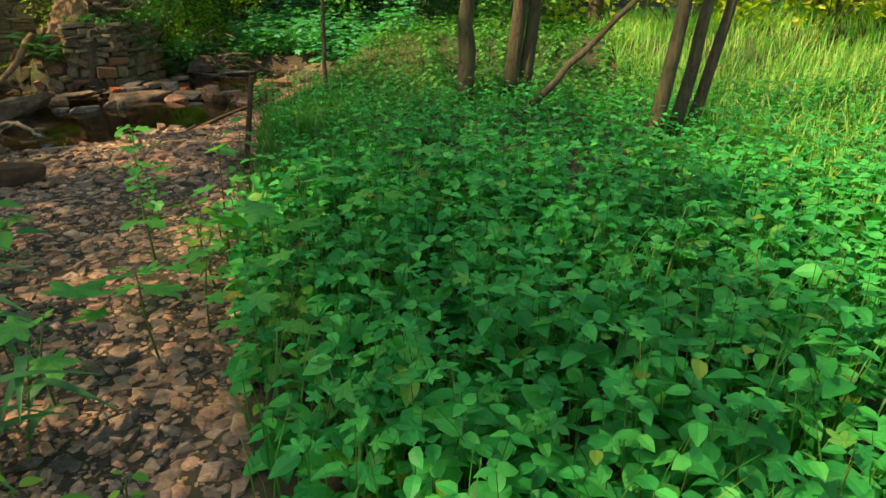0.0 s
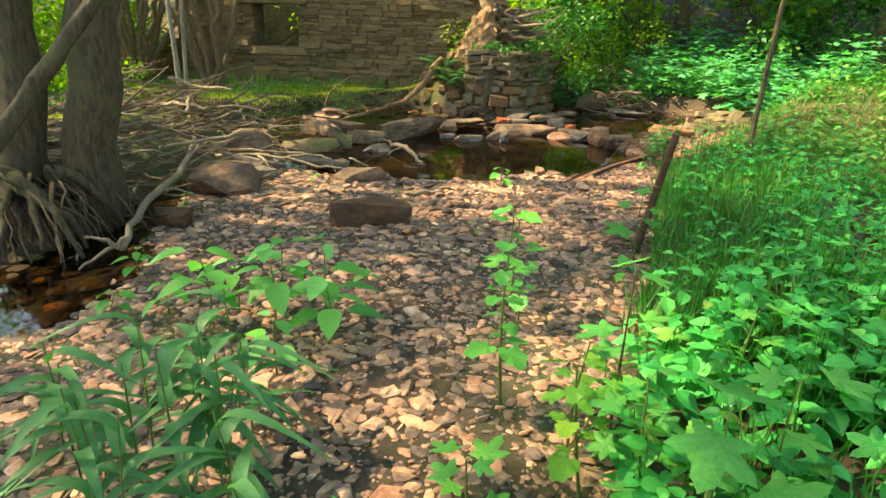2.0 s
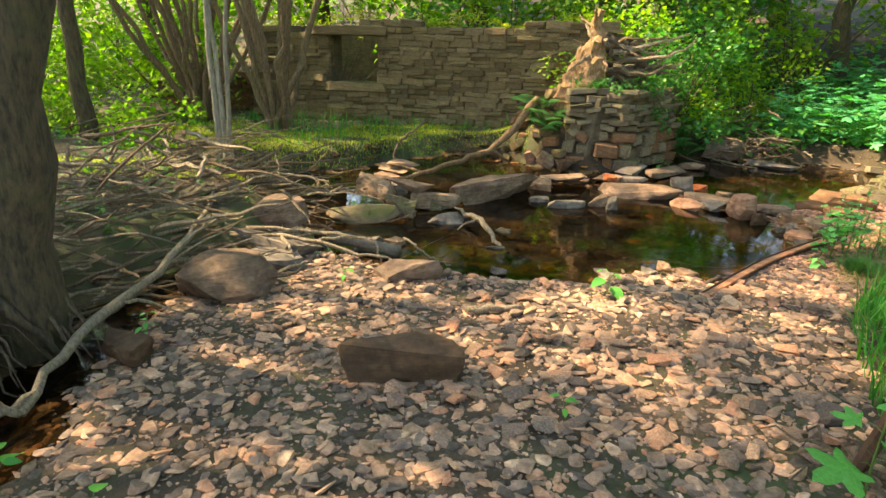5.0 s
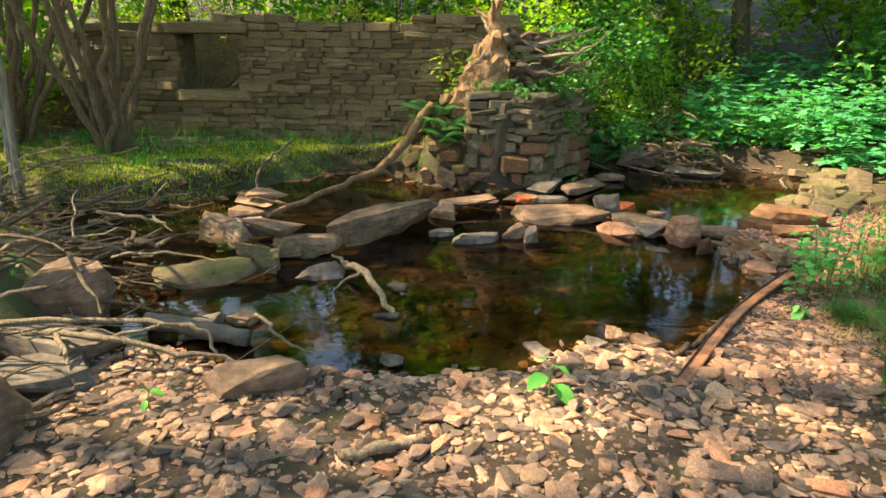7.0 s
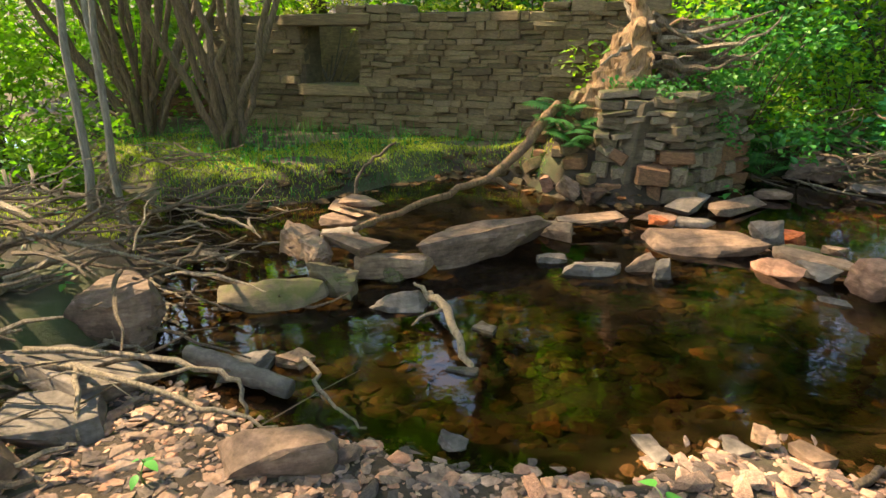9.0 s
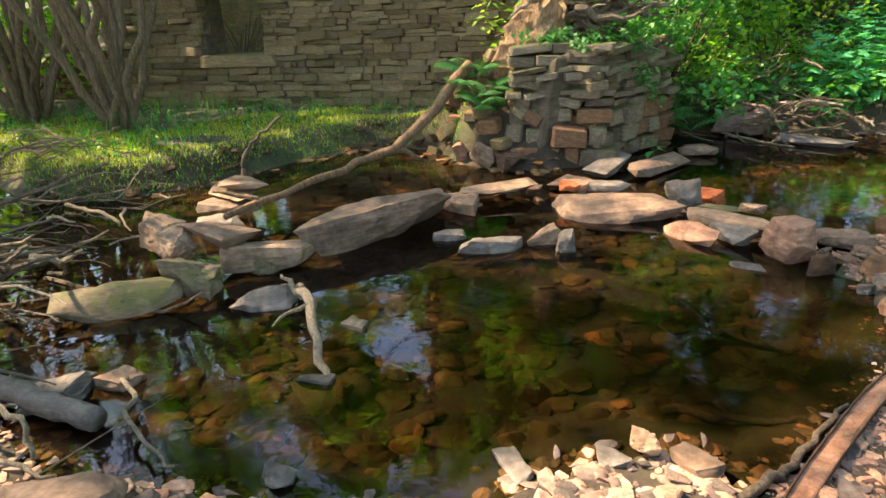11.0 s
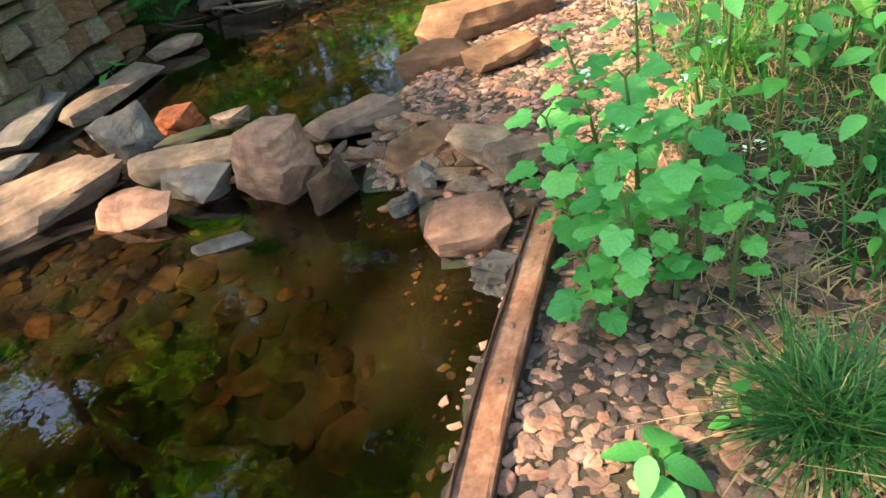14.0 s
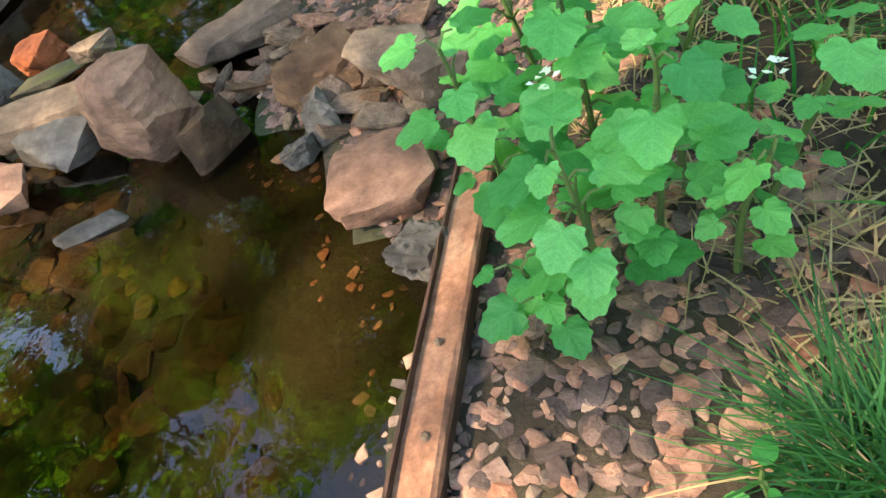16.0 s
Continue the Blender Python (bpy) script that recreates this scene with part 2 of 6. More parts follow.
def rust_mat(name, k=1.0):
    m, nt, b = base_mat(name)
    n = noise_tex(nt, 9, 8, 0.7)
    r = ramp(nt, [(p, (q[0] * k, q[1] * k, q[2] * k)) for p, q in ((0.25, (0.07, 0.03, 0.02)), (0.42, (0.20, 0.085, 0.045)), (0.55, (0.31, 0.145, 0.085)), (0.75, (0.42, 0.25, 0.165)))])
    nt.links.new(n.outputs[0], r.inputs[0])
    f = noise_tex(nt, 70, 6, 0.7)
    fr = ramp(nt, [(0.35, (0.6, 0.55, 0.52)), (0.65, (1.15, 1.1, 1.05))])
    nt.links.new(f.outputs[0], fr.inputs[0])
    nt.links.new(mixed(nt, 0.8, r.outputs[0], fr.outputs[0], "MULTIPLY"), b.inputs["Base Color"])
    b.inputs["Roughness"].default_value, b.inputs["Metallic"].default_value = 0.72, 0.15
    add_bump(nt, b, f.outputs[0], 0.5, 0.004)
    return m


M_RUST = rust_mat("rusty_iron")
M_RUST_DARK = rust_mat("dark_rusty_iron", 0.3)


def water_mat():
    m, nt, b = base_mat("stream_water")
    b.inputs["Base Color"].default_value = (0.070, 0.049, 0.018, 1)
    b.inputs["Roughness"].default_value, b.inputs["IOR"].default_value = 0.0, 1.33
    b.inputs["Transmission Weight"].default_value = 1.0
    slow = noise_tex(nt, 5.0, 3, 0.5)
    fast = noise_tex(nt, 26.0, 2, 0.5)
    where = noise_tex(nt, 0.7, 2, 0.5)
    wr = ramp(nt, [(0.42, (0.12, 0.12, 0.12)), (0.62, (1, 1, 1))])
    nt.links.new(where.outputs[0], wr.inputs[0])
    quick = nt.nodes.new("ShaderNodeMath")
    quick.operation = "MULTIPLY"
    nt.links.new(fast.outputs[0], quick.inputs[0])
    nt.links.new(wr.outputs[0], quick.inputs[1])
    total = nt.nodes.new("ShaderNodeMath")
    total.operation = "MULTIPLY_ADD"
    nt.links.new(quick.outputs[0], total.inputs[0])
    total.inputs[1].default_value = 0.35
    nt.links.new(slow.outputs[0], total.inputs[2])
    add_bump(nt, b, total.outputs[0], 0.055, 0.035)
    return m


M_WATER = water_mat()


def ground_mat():
    """Earth: brown soil, gritty gravel colours, green-brown litter in patches."""
    m, nt, b = base_mat("woodland_soil")
    n = noise_tex(nt, 1.3, 8, 0.65)
    r = ramp(nt, [(0.3, (0.026, 0.017, 0.010)), (0.5, (0.058, 0.038, 0.023)), (0.7, (0.10, 0.068, 0.042))])
    nt.links.new(n.outputs[0], r.inputs[0])
    f = noise_tex(nt, 45, 8, 0.75)
    fr = ramp(nt, [(0.3, (0.45, 0.42, 0.4)), (0.7, (1.35, 1.3, 1.2))])
    nt.links.new(f.outputs[0], fr.inputs[0])
    col = mixed(nt, 0.9, r.outputs[0], fr.outputs[0], "MULTIPLY")
    g = noise_tex(nt, 0.6, 5, 0.6)
    gr = ramp(nt, [(0.5, (0, 0, 0)), (0.66, (0.7, 0.7, 0.7))])
    nt.links.new(g.outputs[0], gr.inputs[0])
    nt.links.new(mixed(nt, gr.outputs[0], col, (0.06, 0.09, 0.025)), b.inputs["Base Color"])
    b.inputs["Roughness"].default_value = 0.95
    add_bump(nt, b, f.outputs[0], 0.9, 0.03)
    return m


M_SOIL = ground_mat()

# ---- geometry helpers ----
rng = np.random.default_rng(7)


def mesh_from(name, verts, faces, mat, smooth=False):
    me = bpy.data.meshes.new(name)
    me.from_pydata(np.asarray(verts, float).tolist(), [], faces if isinstance(faces, list) else faces.tolist())
    me.materials.append(mat)
    if smooth:
        me.polygons.foreach_set("use_smooth", [True] * len(me.polygons))
    me.update()
    return me


def thing(name, verts, faces, mat, label="", category="", group="", kind="", smooth=False, at=None):
    ob = new(name, mesh_from(name, verts, faces, mat, smooth))
    if at is not None:
        ob.matrix_world = at
    return tagged(ob, label, category, group, kind)


def hold(name, place, label="", category="", group="", kind=""):
    """An empty at a thing's base."""
    ob = new(name)
    ob.location = place
    return tagged(ob, label, category, group, kind)


def under(name, me, parent, m=None, label=""):
    """A part: one mesh object under its thing; m is its pose in the world."""
    ob = new(name, me)
    ob.parent = parent
    base = Matrix.Translation(parent.location) if parent.type == "EMPTY" else parent.matrix_world.copy()
    ob.matrix_parent_inverse = base.inverted()
    ob.matrix_basis = m if m is not None else Matrix.Identity(4)
    return tagged(ob, label)


def joined(chunks):
    """Several (verts, faces) as one pair."""
    vs, fs, n = [], [], 0
    for v, f in chunks:
        v = np.asarray(v, float)
        vs.append(v)
        fs.extend([[i + n for i in q] for q in f])
        n += len(v)
    return np.concatenate(vs), fs


def tube(path, radii, sides=8, rough=0.0, seed=0):
    """A tapered, slightly uneven limb along a path."""
    r0 = np.random.default_rng(seed)
    p = np.asarray(path, float)
    rad = np.interp(np.linspace(0, 1, len(p)), np.linspace(0, 1, len(radii)), radii)
    d = np.gradient(p, axis=0)
    d /= np.linalg.norm(d, axis=1)[:, None] + 1e-9
    ref = np.array([0, 0, 1.0]) if abs(d[:, 2]).mean() < 0.8 else np.array([1.0, 0, 0])
    a = np.cross(d, ref)
    a /= np.linalg.norm(a, axis=1)[:, None] + 1e-9
    b = np.cross(d, a)
    th = np.arange(sides) * 2 * np.pi / sides
    wob = 1 + rough * (r0.random((len(p), sides)) - 0.5)
    ring = p[:, None] + (rad[:, None] * wob)[..., None] * (np.cos(th)[None, :, None] * a[:, None] + np.sin(th)[None, :, None] * b[:, None])
    v = ring.reshape(-1, 3)
    f = []
    for i in range(len(p) - 1):
        for j in range(sides):
            k = (j + 1) % sides
            f.append([i * sides + j, i * sides + k, (i + 1) * sides + k, (i + 1) * sides + j])
    f.append(list(range(sides))[::-1])
    f.append([(len(p) - 1) * sides + j for j in range(sides)])
    return v, f


def bent(points, steps=14, wobble=0.0, seed=0):
    """A smooth path through a few points, with small kinks."""
    p = np.asarray(points, float)
    t = np.linspace(0, 1, len(p))
    s = np.linspace(0, 1, steps)
    q = np.stack([np.interp(s, t, p[:, k]) for k in range(3)], 1)
    for _ in range(2):
        q[1:-1] = 0.25 * q[:-2] + 0.5 * q[1:-1] + 0.25 * q[2:]
    if wobble:
        w = np.random.default_rng(seed).normal(0, wobble, q.shape)
        w[0] = 0
        q = q + w
    return q


def hull(seed, size, n=16, flat=0.75, square=3.0):
    """An angular stone: the hull of points on a rounded box."""
    r0 = np.random.default_rng(seed)
    d = r0.normal(size=(n, 3))
    d /= (np.abs(d) ** square).sum(1)[:, None] ** (1 / square)
    d *= r0.uniform(flat, 1, (n, 1))
    if square >= 4.5:
        ends = np.array([(a, b, c) for a in (-1, 1) for b in (-1, 1) for c in (-1, 1)]) * r0.uniform(0.5, 1.0, (8, 3))
        d = np.concatenate([d * (0.97, 0.97, 1.0), ends[r0.permutation(8)[:5]]])
        slant = r0.uniform(-0.32, 0.32, 4)
        d = np.column_stack([d[:, 0] + slant[0] * d[:, 1], d[:, 1] * (1 + slant[1] * d[:, 0]), d[:, 2] * (1 + slant[2] * d[:, 0] + 0.7 * slant[3] * d[:, 1])])
    bm = bmesh.new()
    for q in d * np.asarray(size) * 0.5:
        bm.verts.new(q)
    bmesh.ops.convex_hull(bm, input=bm.verts)
    bmesh.ops.delete(bm, geom=[v for v in bm.verts if not v.link_faces], context="VERTS")
    return bm


def arrays(bm):
    bm.verts.index_update()
    v = np.array([q.co[:] for q in bm.verts])
    f = [[q.index for q in w.verts] for w in bm.faces]
    bm.free()
    return v, f


def fine_stone(name, seed, size, mat, n=22, wear=0.05, square=4.0, flat=0.8):
    """A large stone with worn edges and a rough skin."""
    bm = hull(seed, size, n, flat, square)
    s = min(size)
    bmesh.ops.triangulate(bm, faces=bm.faces)
    for _ in range(2):
        bmesh.ops.subdivide_edges(bm, edges=[e for e in bm.edges if e.calc_length() > max(size) * 0.11], cuts=1)
        bmesh.ops.triangulate(bm, faces=bm.faces)
    bmesh.ops.subdivide_edges(bm, edges=[e for e in bm.edges if e.calc_length() > max(size) * 0.06], cuts=1)
    bmesh.ops.triangulate(bm, faces=bm.faces)
    bmesh.ops.smooth_vert(bm, verts=bm.verts, factor=0.12, use_axis_x=True, use_axis_y=True, use_axis_z=True)
    for v in bm.verts:
        q = v.co * (2.2 / max(size)) + Vector((seed * 1.7, seed * 0.3, 0))
        n1 = noise.fractal(q * 1.6, 1.0, 2.0, 3)
        n2 = noise.fractal(Vector((q.x * 2, q.y * 2, q.z * 9)) + Vector((7, 1, seed)), 0.8, 2.0, 3)
        v.co += v.co.normalized() * (n1 * wear * 1.5 + n2 * wear * 0.9 + noise.fractal(q * 9.0, 0.9, 2.0, 2) * wear * 0.35) * s
    bm.normal_update()
    for f in bm.faces:
        f.smooth = True
    for e in bm.edges:
        e.smooth = e.calc_face_angle(0) < 0.42
    me = bpy.data.meshes.new(name)
    bm.to_mesh(me)
    bm.free()
    me.materials.append(mat)
    return me


def scatter(templates, places, yaw, tilt, sizes, mat_sizes=None):
    """Many small pieces as one mesh: templates are (verts, faces); sizes (n, 3)."""
    vs, fs, off = [], [], 0
    pick = rng.integers(0, len(templates), len(places))
    for k, (tv, tf) in enumerate(templates):
        m = np.where(pick == k)[0]
        if not len(m):
            continue
        c, s = np.cos(yaw[m]), np.sin(yaw[m])
        v = tv[None] * sizes[m][:, None]
        ct, st = np.cos(tilt[m])[:, None], np.sin(tilt[m])[:, None]
        y = v[..., 1] * ct - v[..., 2] * st
        z = v[..., 1] * st + v[..., 2] * ct
        x = v[..., 0]
        w = np.stack([x * c[:, None] - y * s[:, None], x * s[:, None] + y * c[:, None], z], -1) + places[m][:, None]
        vs.append(w.reshape(-1, 3))
        base = off + np.arange(len(m)) * len(tv)
        for q in tf:
            fs.append((base[:, None] + np.asarray(q)[None]))
        off += len(m) * len(tv)
    faces = []
    for q in fs:
        faces.extend(q.tolist())
    return np.concatenate(vs), faces


def oriented(tv, tf, places, way, up_roll, sizes):
    """Leaves: the template's y axis goes along way, its z axis near the sky, then rolled."""
    way = way / (np.linalg.norm(way, axis=1)[:, None] + 1e-9)
    side = np.cross(way, np.array([0, 0, 1.0]))
    side /= np.linalg.norm(side, axis=1)[:, None] + 1e-9
    top = np.cross(side, way)
    c, s = np.cos(up_roll)[:, None], np.sin(up_roll)[:, None]
    side, top = side * c + top * s, top * c - side * s
    v = tv[None] * (sizes[:, None, None] if sizes.ndim == 1 else sizes[:, None])
    w = v[..., :1] * side[:, None] + v[..., 1:2] * way[:, None] + v[..., 2:] * top[:, None] + places[:, None]
    base = np.arange(len(places)) * len(tv)
    faces = []
    for q in tf:
        faces.extend((base[:, None] + np.asarray(q)[None]).tolist())
    return w.reshape(-1, 3), faces


def blade_leaf(rows, width, fold=0.25, droop=0.25, teeth=0.0):
    """A pointed leaf of length 1 along y, folded along its rib."""
    v, f = [], []
    for i in range(rows + 1):
        t = i / rows
        w = width * (math.sin(math.pi * min(1, t ** 0.75)) ** 0.8 if 0 < t < 1 else 0.02)
        w *= 1 + (teeth if i % 2 else -teeth)
        z = -droop * t * t
        v += [(-w, t, z + fold * w), (0, t, z), (w, t, z + fold * w)]
        if i:
            a = (i - 1) * 3
            f += [[a, a + 1, a + 4, a + 3], [a + 1, a + 2, a + 5, a + 4]]
    return np.array(v), f


def lobed_leaf(droop=0.2):
    """A five-lobed leaf of length 1, from its stalk at the origin."""
    out = []
    tips = ((-118, 0.55), (-58, 0.82), (0, 1.0), (58, 0.82), (118, 0.55))
    for i, (a, r) in enumerate(tips):
        for da, k in ((-21, 0.60), (-13, 0.80), (-8, 0.84), (0, 1.0), (8, 0.84), (13, 0.80), (21, 0.60)):
            out.append((a + da, r * k))
        if i < 4:
            out.append((a + 29, 0.44))
    v = [(0, 0.30, 0.0)]
    for a, r in out:
        x, y = r * 0.72 * math.sin(radians(a)), 0.30 + r * 0.70 * math.cos(radians(a))
        v.append((x, y, -droop * (x * x + (y - 0.3) ** 2) + 0.035 * math.cos(radians(a) * 6)))
    n = len(v)
    f = [[0, i + 1, i] for i in range(1, n - 1)] + [[0, 1, n - 1]]
    return np.array(v), f


def heart_leaf(droop=0.25):
    """A broad, toothed heart of length 1."""
    v = [(0, 0.25, 0.0)]
    n = 66
    for i in range(n + 1):
        a = -math.pi + 2 * math.pi * i / n
        r = 0.50 + 0.06 * math.cos(a) + 0.16 * max(0, math.cos(a)) ** 9 - 0.17 * max(0, -math.cos(a)) ** 6 + 0.03 * math.sin(11 * a) + 0.012 * math.sin(17 * a + 1)
        x, y = r * math.sin(a), 0.36 + r * math.cos(a)
        v.append((x, y, -droop * (x * x + (y - 0.3) ** 2) + 0.14 * abs(x) + 0.045 * math.sin(5 * a + 0.6)))
    f = [[0, i + 1, i] for i in range(1, n + 1)]
    return np.array(v), f


def diamond():
    return np.array([(0, 0, 0), (-0.36, 0.45, 0.1), (0, 1, -0.06), (0.36, 0.45, 0.1)]), [[0, 2, 1], [0, 3, 2]]


LEAF_NETTLE = blade_leaf(5, 0.34, 0.22, 0.28, 0.05)
LEAF_FINE = blade_leaf(10, 0.30, 0.2, 0.3, 0.03)
LEAF_SIMPLE = blade_leaf(3, 0.30, 0.25, 0.25)
LEAF_LOBED = lobed_leaf()
LEAF_HEART = heart_leaf()
LEAF_DIAMOND = diamond()

# ---- the lie of the land; the water's surface is z = 0 ----
EAST = np.array([(-4.3, -6), (-4.55, 1.5), (-4.9, 3.35), (-5.05, 3.7), (-5.35, 4.0), (-5.65, 4.15), (-6.0, 4.4), (-6.6, 5.1), (-6.95, 5.6), (-6.95, 6.3),
                 (-6.5, 6.7), (-6.05, 6.72), (-5.7, 6.95), (-5.25, 7.2), (-4.95, 7.4), (-4.62, 7.65), (-4.5, 8.2), (-4.25, 8.5), (-3.98, 8.4), (-3.86, 8.9),
                 (-3.82, 9.5), (-3.78, 9.95), (-3.92, 10.1), (-4.05, 10.45), (-4.3, 10.62), (-4.35, 11.1), (-4.25, 11.5), (-4.0, 12.2), (-3.85, 13.4), (-3.9, 14.3), (-4.2, 14.8),
                 (-3.2, 17), (-1.5, 22), (30, 60), (400, 400), (400, -400), (-30, -400)], float)
WEST = np.array([(-400, 5), (-30, 7.4), (-14, 7.7), (-10.5, 7.75), (-9.8, 8.3), (-9.6, 9.2), (-9.65, 10.3), (-9.4, 11.2), (-8.7, 11.6), (-7.9, 11.25), (-7.2, 11.5),
                 (-6.85, 12.0), (-6.8, 13.0), (-6.9, 13.7), (-6.5, 14.3), (-5.6, 14.2), (-5.1, 14.85), (-3.9, 15.05), (-1.0, 22), (22, 61), (390, 410), (-400, 400)], float)
ISLE = np.array([(-7.15, 6.45), (-7.9, 6.9), (-9.2, 7.3), (-10.2, 7.1), (-14, 6.6), (-30, 6.2), (-400, 3), (-400, -400), (-40, -400), (-5.6, -6), (-5.85, 1.5), (-6.0, 3.1),
                 (-6.3, 3.9), (-6.9, 4.6), (-7.2, 5.4)], float)
GRASS_EDGE = np.array([(0.3, -3), (-0.5, 0.5), (-0.95, 1.8), (-1.6, 3.4), (-1.9, 4.1), (-2.1, 4.9), (-2.35, 6.2), (-2.6, 7.0), (-2.9, 7.85), (-3.25, 9.3), (-3.2, 9.7),
                       (-3.45, 10.4), (-3.3, 11.2), (-3.35, 12.8), (-3.0, 15), (-1.5, 19), (5, 30)], float)


def seg_dist(p, a, b):
    ab = b - a
    t = np.clip(((p - a) @ ab) / (ab @ ab), 0, 1)
    return np.linalg.norm(p - a - t[:, None] * ab, axis=1)


def inside(p, poly):
    r = np.zeros(len(p), bool)
    for a, b in zip(poly, np.roll(poly, -1, 0)):
        if a[1] != b[1]:
            r ^= ((a[1] > p[:, 1]) != (b[1] > p[:, 1])) & (p[:, 0] < (b[0] - a[0]) * (p[:, 1] - a[1]) / (b[1] - a[1]) + a[0])
    return r


def depth_in(p, poly):
    """How far inside a shore; negative in the water."""
    d = np.min([seg_dist(p, a, b) for a, b in zip(poly, np.roll(poly, -1, 0))], 0)
    return np.where(inside(p, poly), d, -d)


def past_grass(p):
    """How far east of the gravel's grassy edge."""
    d = np.min([seg_dist(p, a, b) for a, b in zip(GRASS_EDGE[:-1], GRASS_EDGE[1:])], 0)
    x = np.interp(p[:, 1], GRASS_EDGE[:, 1], GRASS_EDGE[:, 0])
    return np.where(p[:, 0] > x, d, -d)


def step(t):
    t = np.clip(t, 0, 1)
    return t * t * (3 - 2 * t)


def wavy(p, scale, seed=0.0):
    x, y = p[:, 0] * scale + seed, p[:, 1] * scale - seed
    return (np.sin(x * 1.3 + 1.7 * np.sin(y * 0.9)) + np.sin(y * 1.7 + 1.3 * np.sin(x * 1.1 + 2)) + 0.6 * np.sin(2.9 * x - 2.3 * y)) / 2.6


def height(p):
    p = np.asarray(p, float)[:, :2]
    e, w, i = depth_in(p, EAST), depth_in(p, WEST), depth_in(p, ISLE)
    g = past_grass(p)
    he = 0.015 + 0.05 * (1 - np.exp(-np.maximum(e, 0) / 0.5)) + 0.17 * step(g / 1.2) + 0.10 * np.maximum(g - 5, 0) * step((g - 5) / 4) * np.exp(-np.maximum(g - 5, 0) / 60)
    he = he + 0.55 * step((p[:, 1] - 11.5) / 3.0) * step((g + 0.25) / 1.2)
    back = np.maximum((p[:, 0] + 9.0) * -0.464 + (p[:, 1] - 12.7) * 0.886, 0)
    hw = 0.02 + 0.27 * step(w / 0.3) + 0.30 * np.maximum(back - 1.5, 0) * np.exp(-np.maximum(back - 1.5, 0) / 45)
    hw = hw + 0.84 * np.exp(-(((p[:, 0] + 8.05) / 0.8) ** 2 + ((p[:, 1] - 12.45) / 0.75) ** 2))
    hi = 0.02 + 0.32 * step(i / 0.4) + 0.05 * np.maximum(i - 6, 0) * np.exp(-np.maximum(i - 6, 0) / 60)
    land = np.maximum(np.maximum(np.where(e > 0, he, -9), np.where(w > 0, hw, -9)), np.where(i > 0, hi, -9))
    out = np.minimum(np.minimum(np.where(e < 0, -e, 9), np.where(w < 0, -w, 9)), np.where(i < 0, -i, 9))
    bed = -0.23 * step(out / 0.7) - 0.01
    h = np.where(land > -5, land, bed)
    return h + 0.018 * wavy(p, 2.1) + 0.010 * wavy(p, 5.3, 3.1)


def drop(x, y, lift=0.0):
    return float(height(np.array([[x, y]]))[0]) + lift


def axis_steps(lo, hi, fine, far):
    core = np.arange(lo, hi + 1e-6, fine)
    k = np.cumsum(fine * 1.28 ** np.arange(1, 60))
    k = k[k < far]
    return np.concatenate([lo - k[::-1], core, hi + k])


gx, gy = axis_steps(-13.0, 3.0, 0.09, 380), axis_steps(-1.0, 17.0, 0.09, 380)
GX, GY = np.meshgrid(gx, gy)
gp = np.stack([GX.ravel(), GY.ravel()], 1)
gz = height(gp)
nx, ny = len(gx), len(gy)
idx = np.arange(nx * ny).reshape(ny, nx)
quads = np.stack([idx[:-1, :-1], idx[:-1, 1:], idx[1:, 1:], idx[1:, :-1]], -1).reshape(-1, 4)
ground = thing("ground", np.column_stack([gp, gz]), quads, M_SOIL, "brown woodland soil and stream bed with grassy banks", "ground", kind="structure", smooth=True)

wx, wy = np.linspace(-30, 6, 60), np.linspace(-8, 26, 60)
WX, WY = np.meshgrid(wx, wy)
widx = np.arange(3600).reshape(60, 60)
wq = np.stack([widx[:-1, :-1], widx[:-1, 1:], widx[1:, 1:], widx[1:, :-1]], -1).reshape(-1, 4)
cen = np.stack([(wx[:-1] + wx[1:]).repeat(1) / 2], 0)[0]
CX, CY = np.meshgrid(cen, (wy[:-1] + wy[1:]) / 2)
cp = np.stack([CX.ravel(), CY.ravel()], 1)
wet = (depth_in(cp, EAST) < 0.7) & (depth_in(cp, WEST) < 0.7) & (depth_in(cp, ISLE) < 0.7)
water = thing("water", np.column_stack([WX.ravel(), WY.ravel(), np.zeros(3600)]), wq[wet], M_WATER, "clear brown shallow stream water with soft ripples", "water", kind="structure", smooth=True)
water.visible_shadow = False

# ---- the ruined wall ----
WALL_O, WALL_U = np.array([-12.52, 10.81]), np.array([0.8858, 0.4641])
WALL_N = np.array([0.4641, -0.8858])


def wall_pt(s, z, out=0.0):
    q = WALL_O + WALL_U * s + WALL_N * out
    return (q[0], q[1], z)


WALL_TURN = math.atan2(WALL_U[1], WALL_U[0])


def box_between(s0, s1, z0, z1, o0, o1):
    v = [wall_pt(s, z, o) for z in (z0, z1) for o in (o0, o1) for s in (s0, s1)]
    return np.array(v), [[0, 1, 3, 2], [4, 6, 7, 5], [0, 4, 5, 1], [2, 3, 7, 6], [0, 2, 6, 4], [1, 5, 7, 3]]


WIN = (0.0, 0.97, 1.0, 1.84)
wall = thing("wall_north", *joined([box_between(-1.75, WIN[0], 0.1, 2.0, -0.5, -0.03), box_between(WIN[1], 5.2, 0.1, 2.02, -0.5, -0.03),
                                    box_between(WIN[0], WIN[1], 0.1, WIN[2], -0.5, -0.03), box_between(WIN[0], WIN[1], WIN[3], 2.0, -0.5, -0.03)]), M_CORE,
             "ruined rubble stone wall with an empty window opening", "wall", kind="structure")
# back wall added so that the window opening stays dark
inner = thing("wall_inner", *box_between(-1.9, 4.6, 0.0, 1.9, -3.4, -2.9), M_WALL, "dim inner wall of the roofless ruin", "wall", kind="structure")
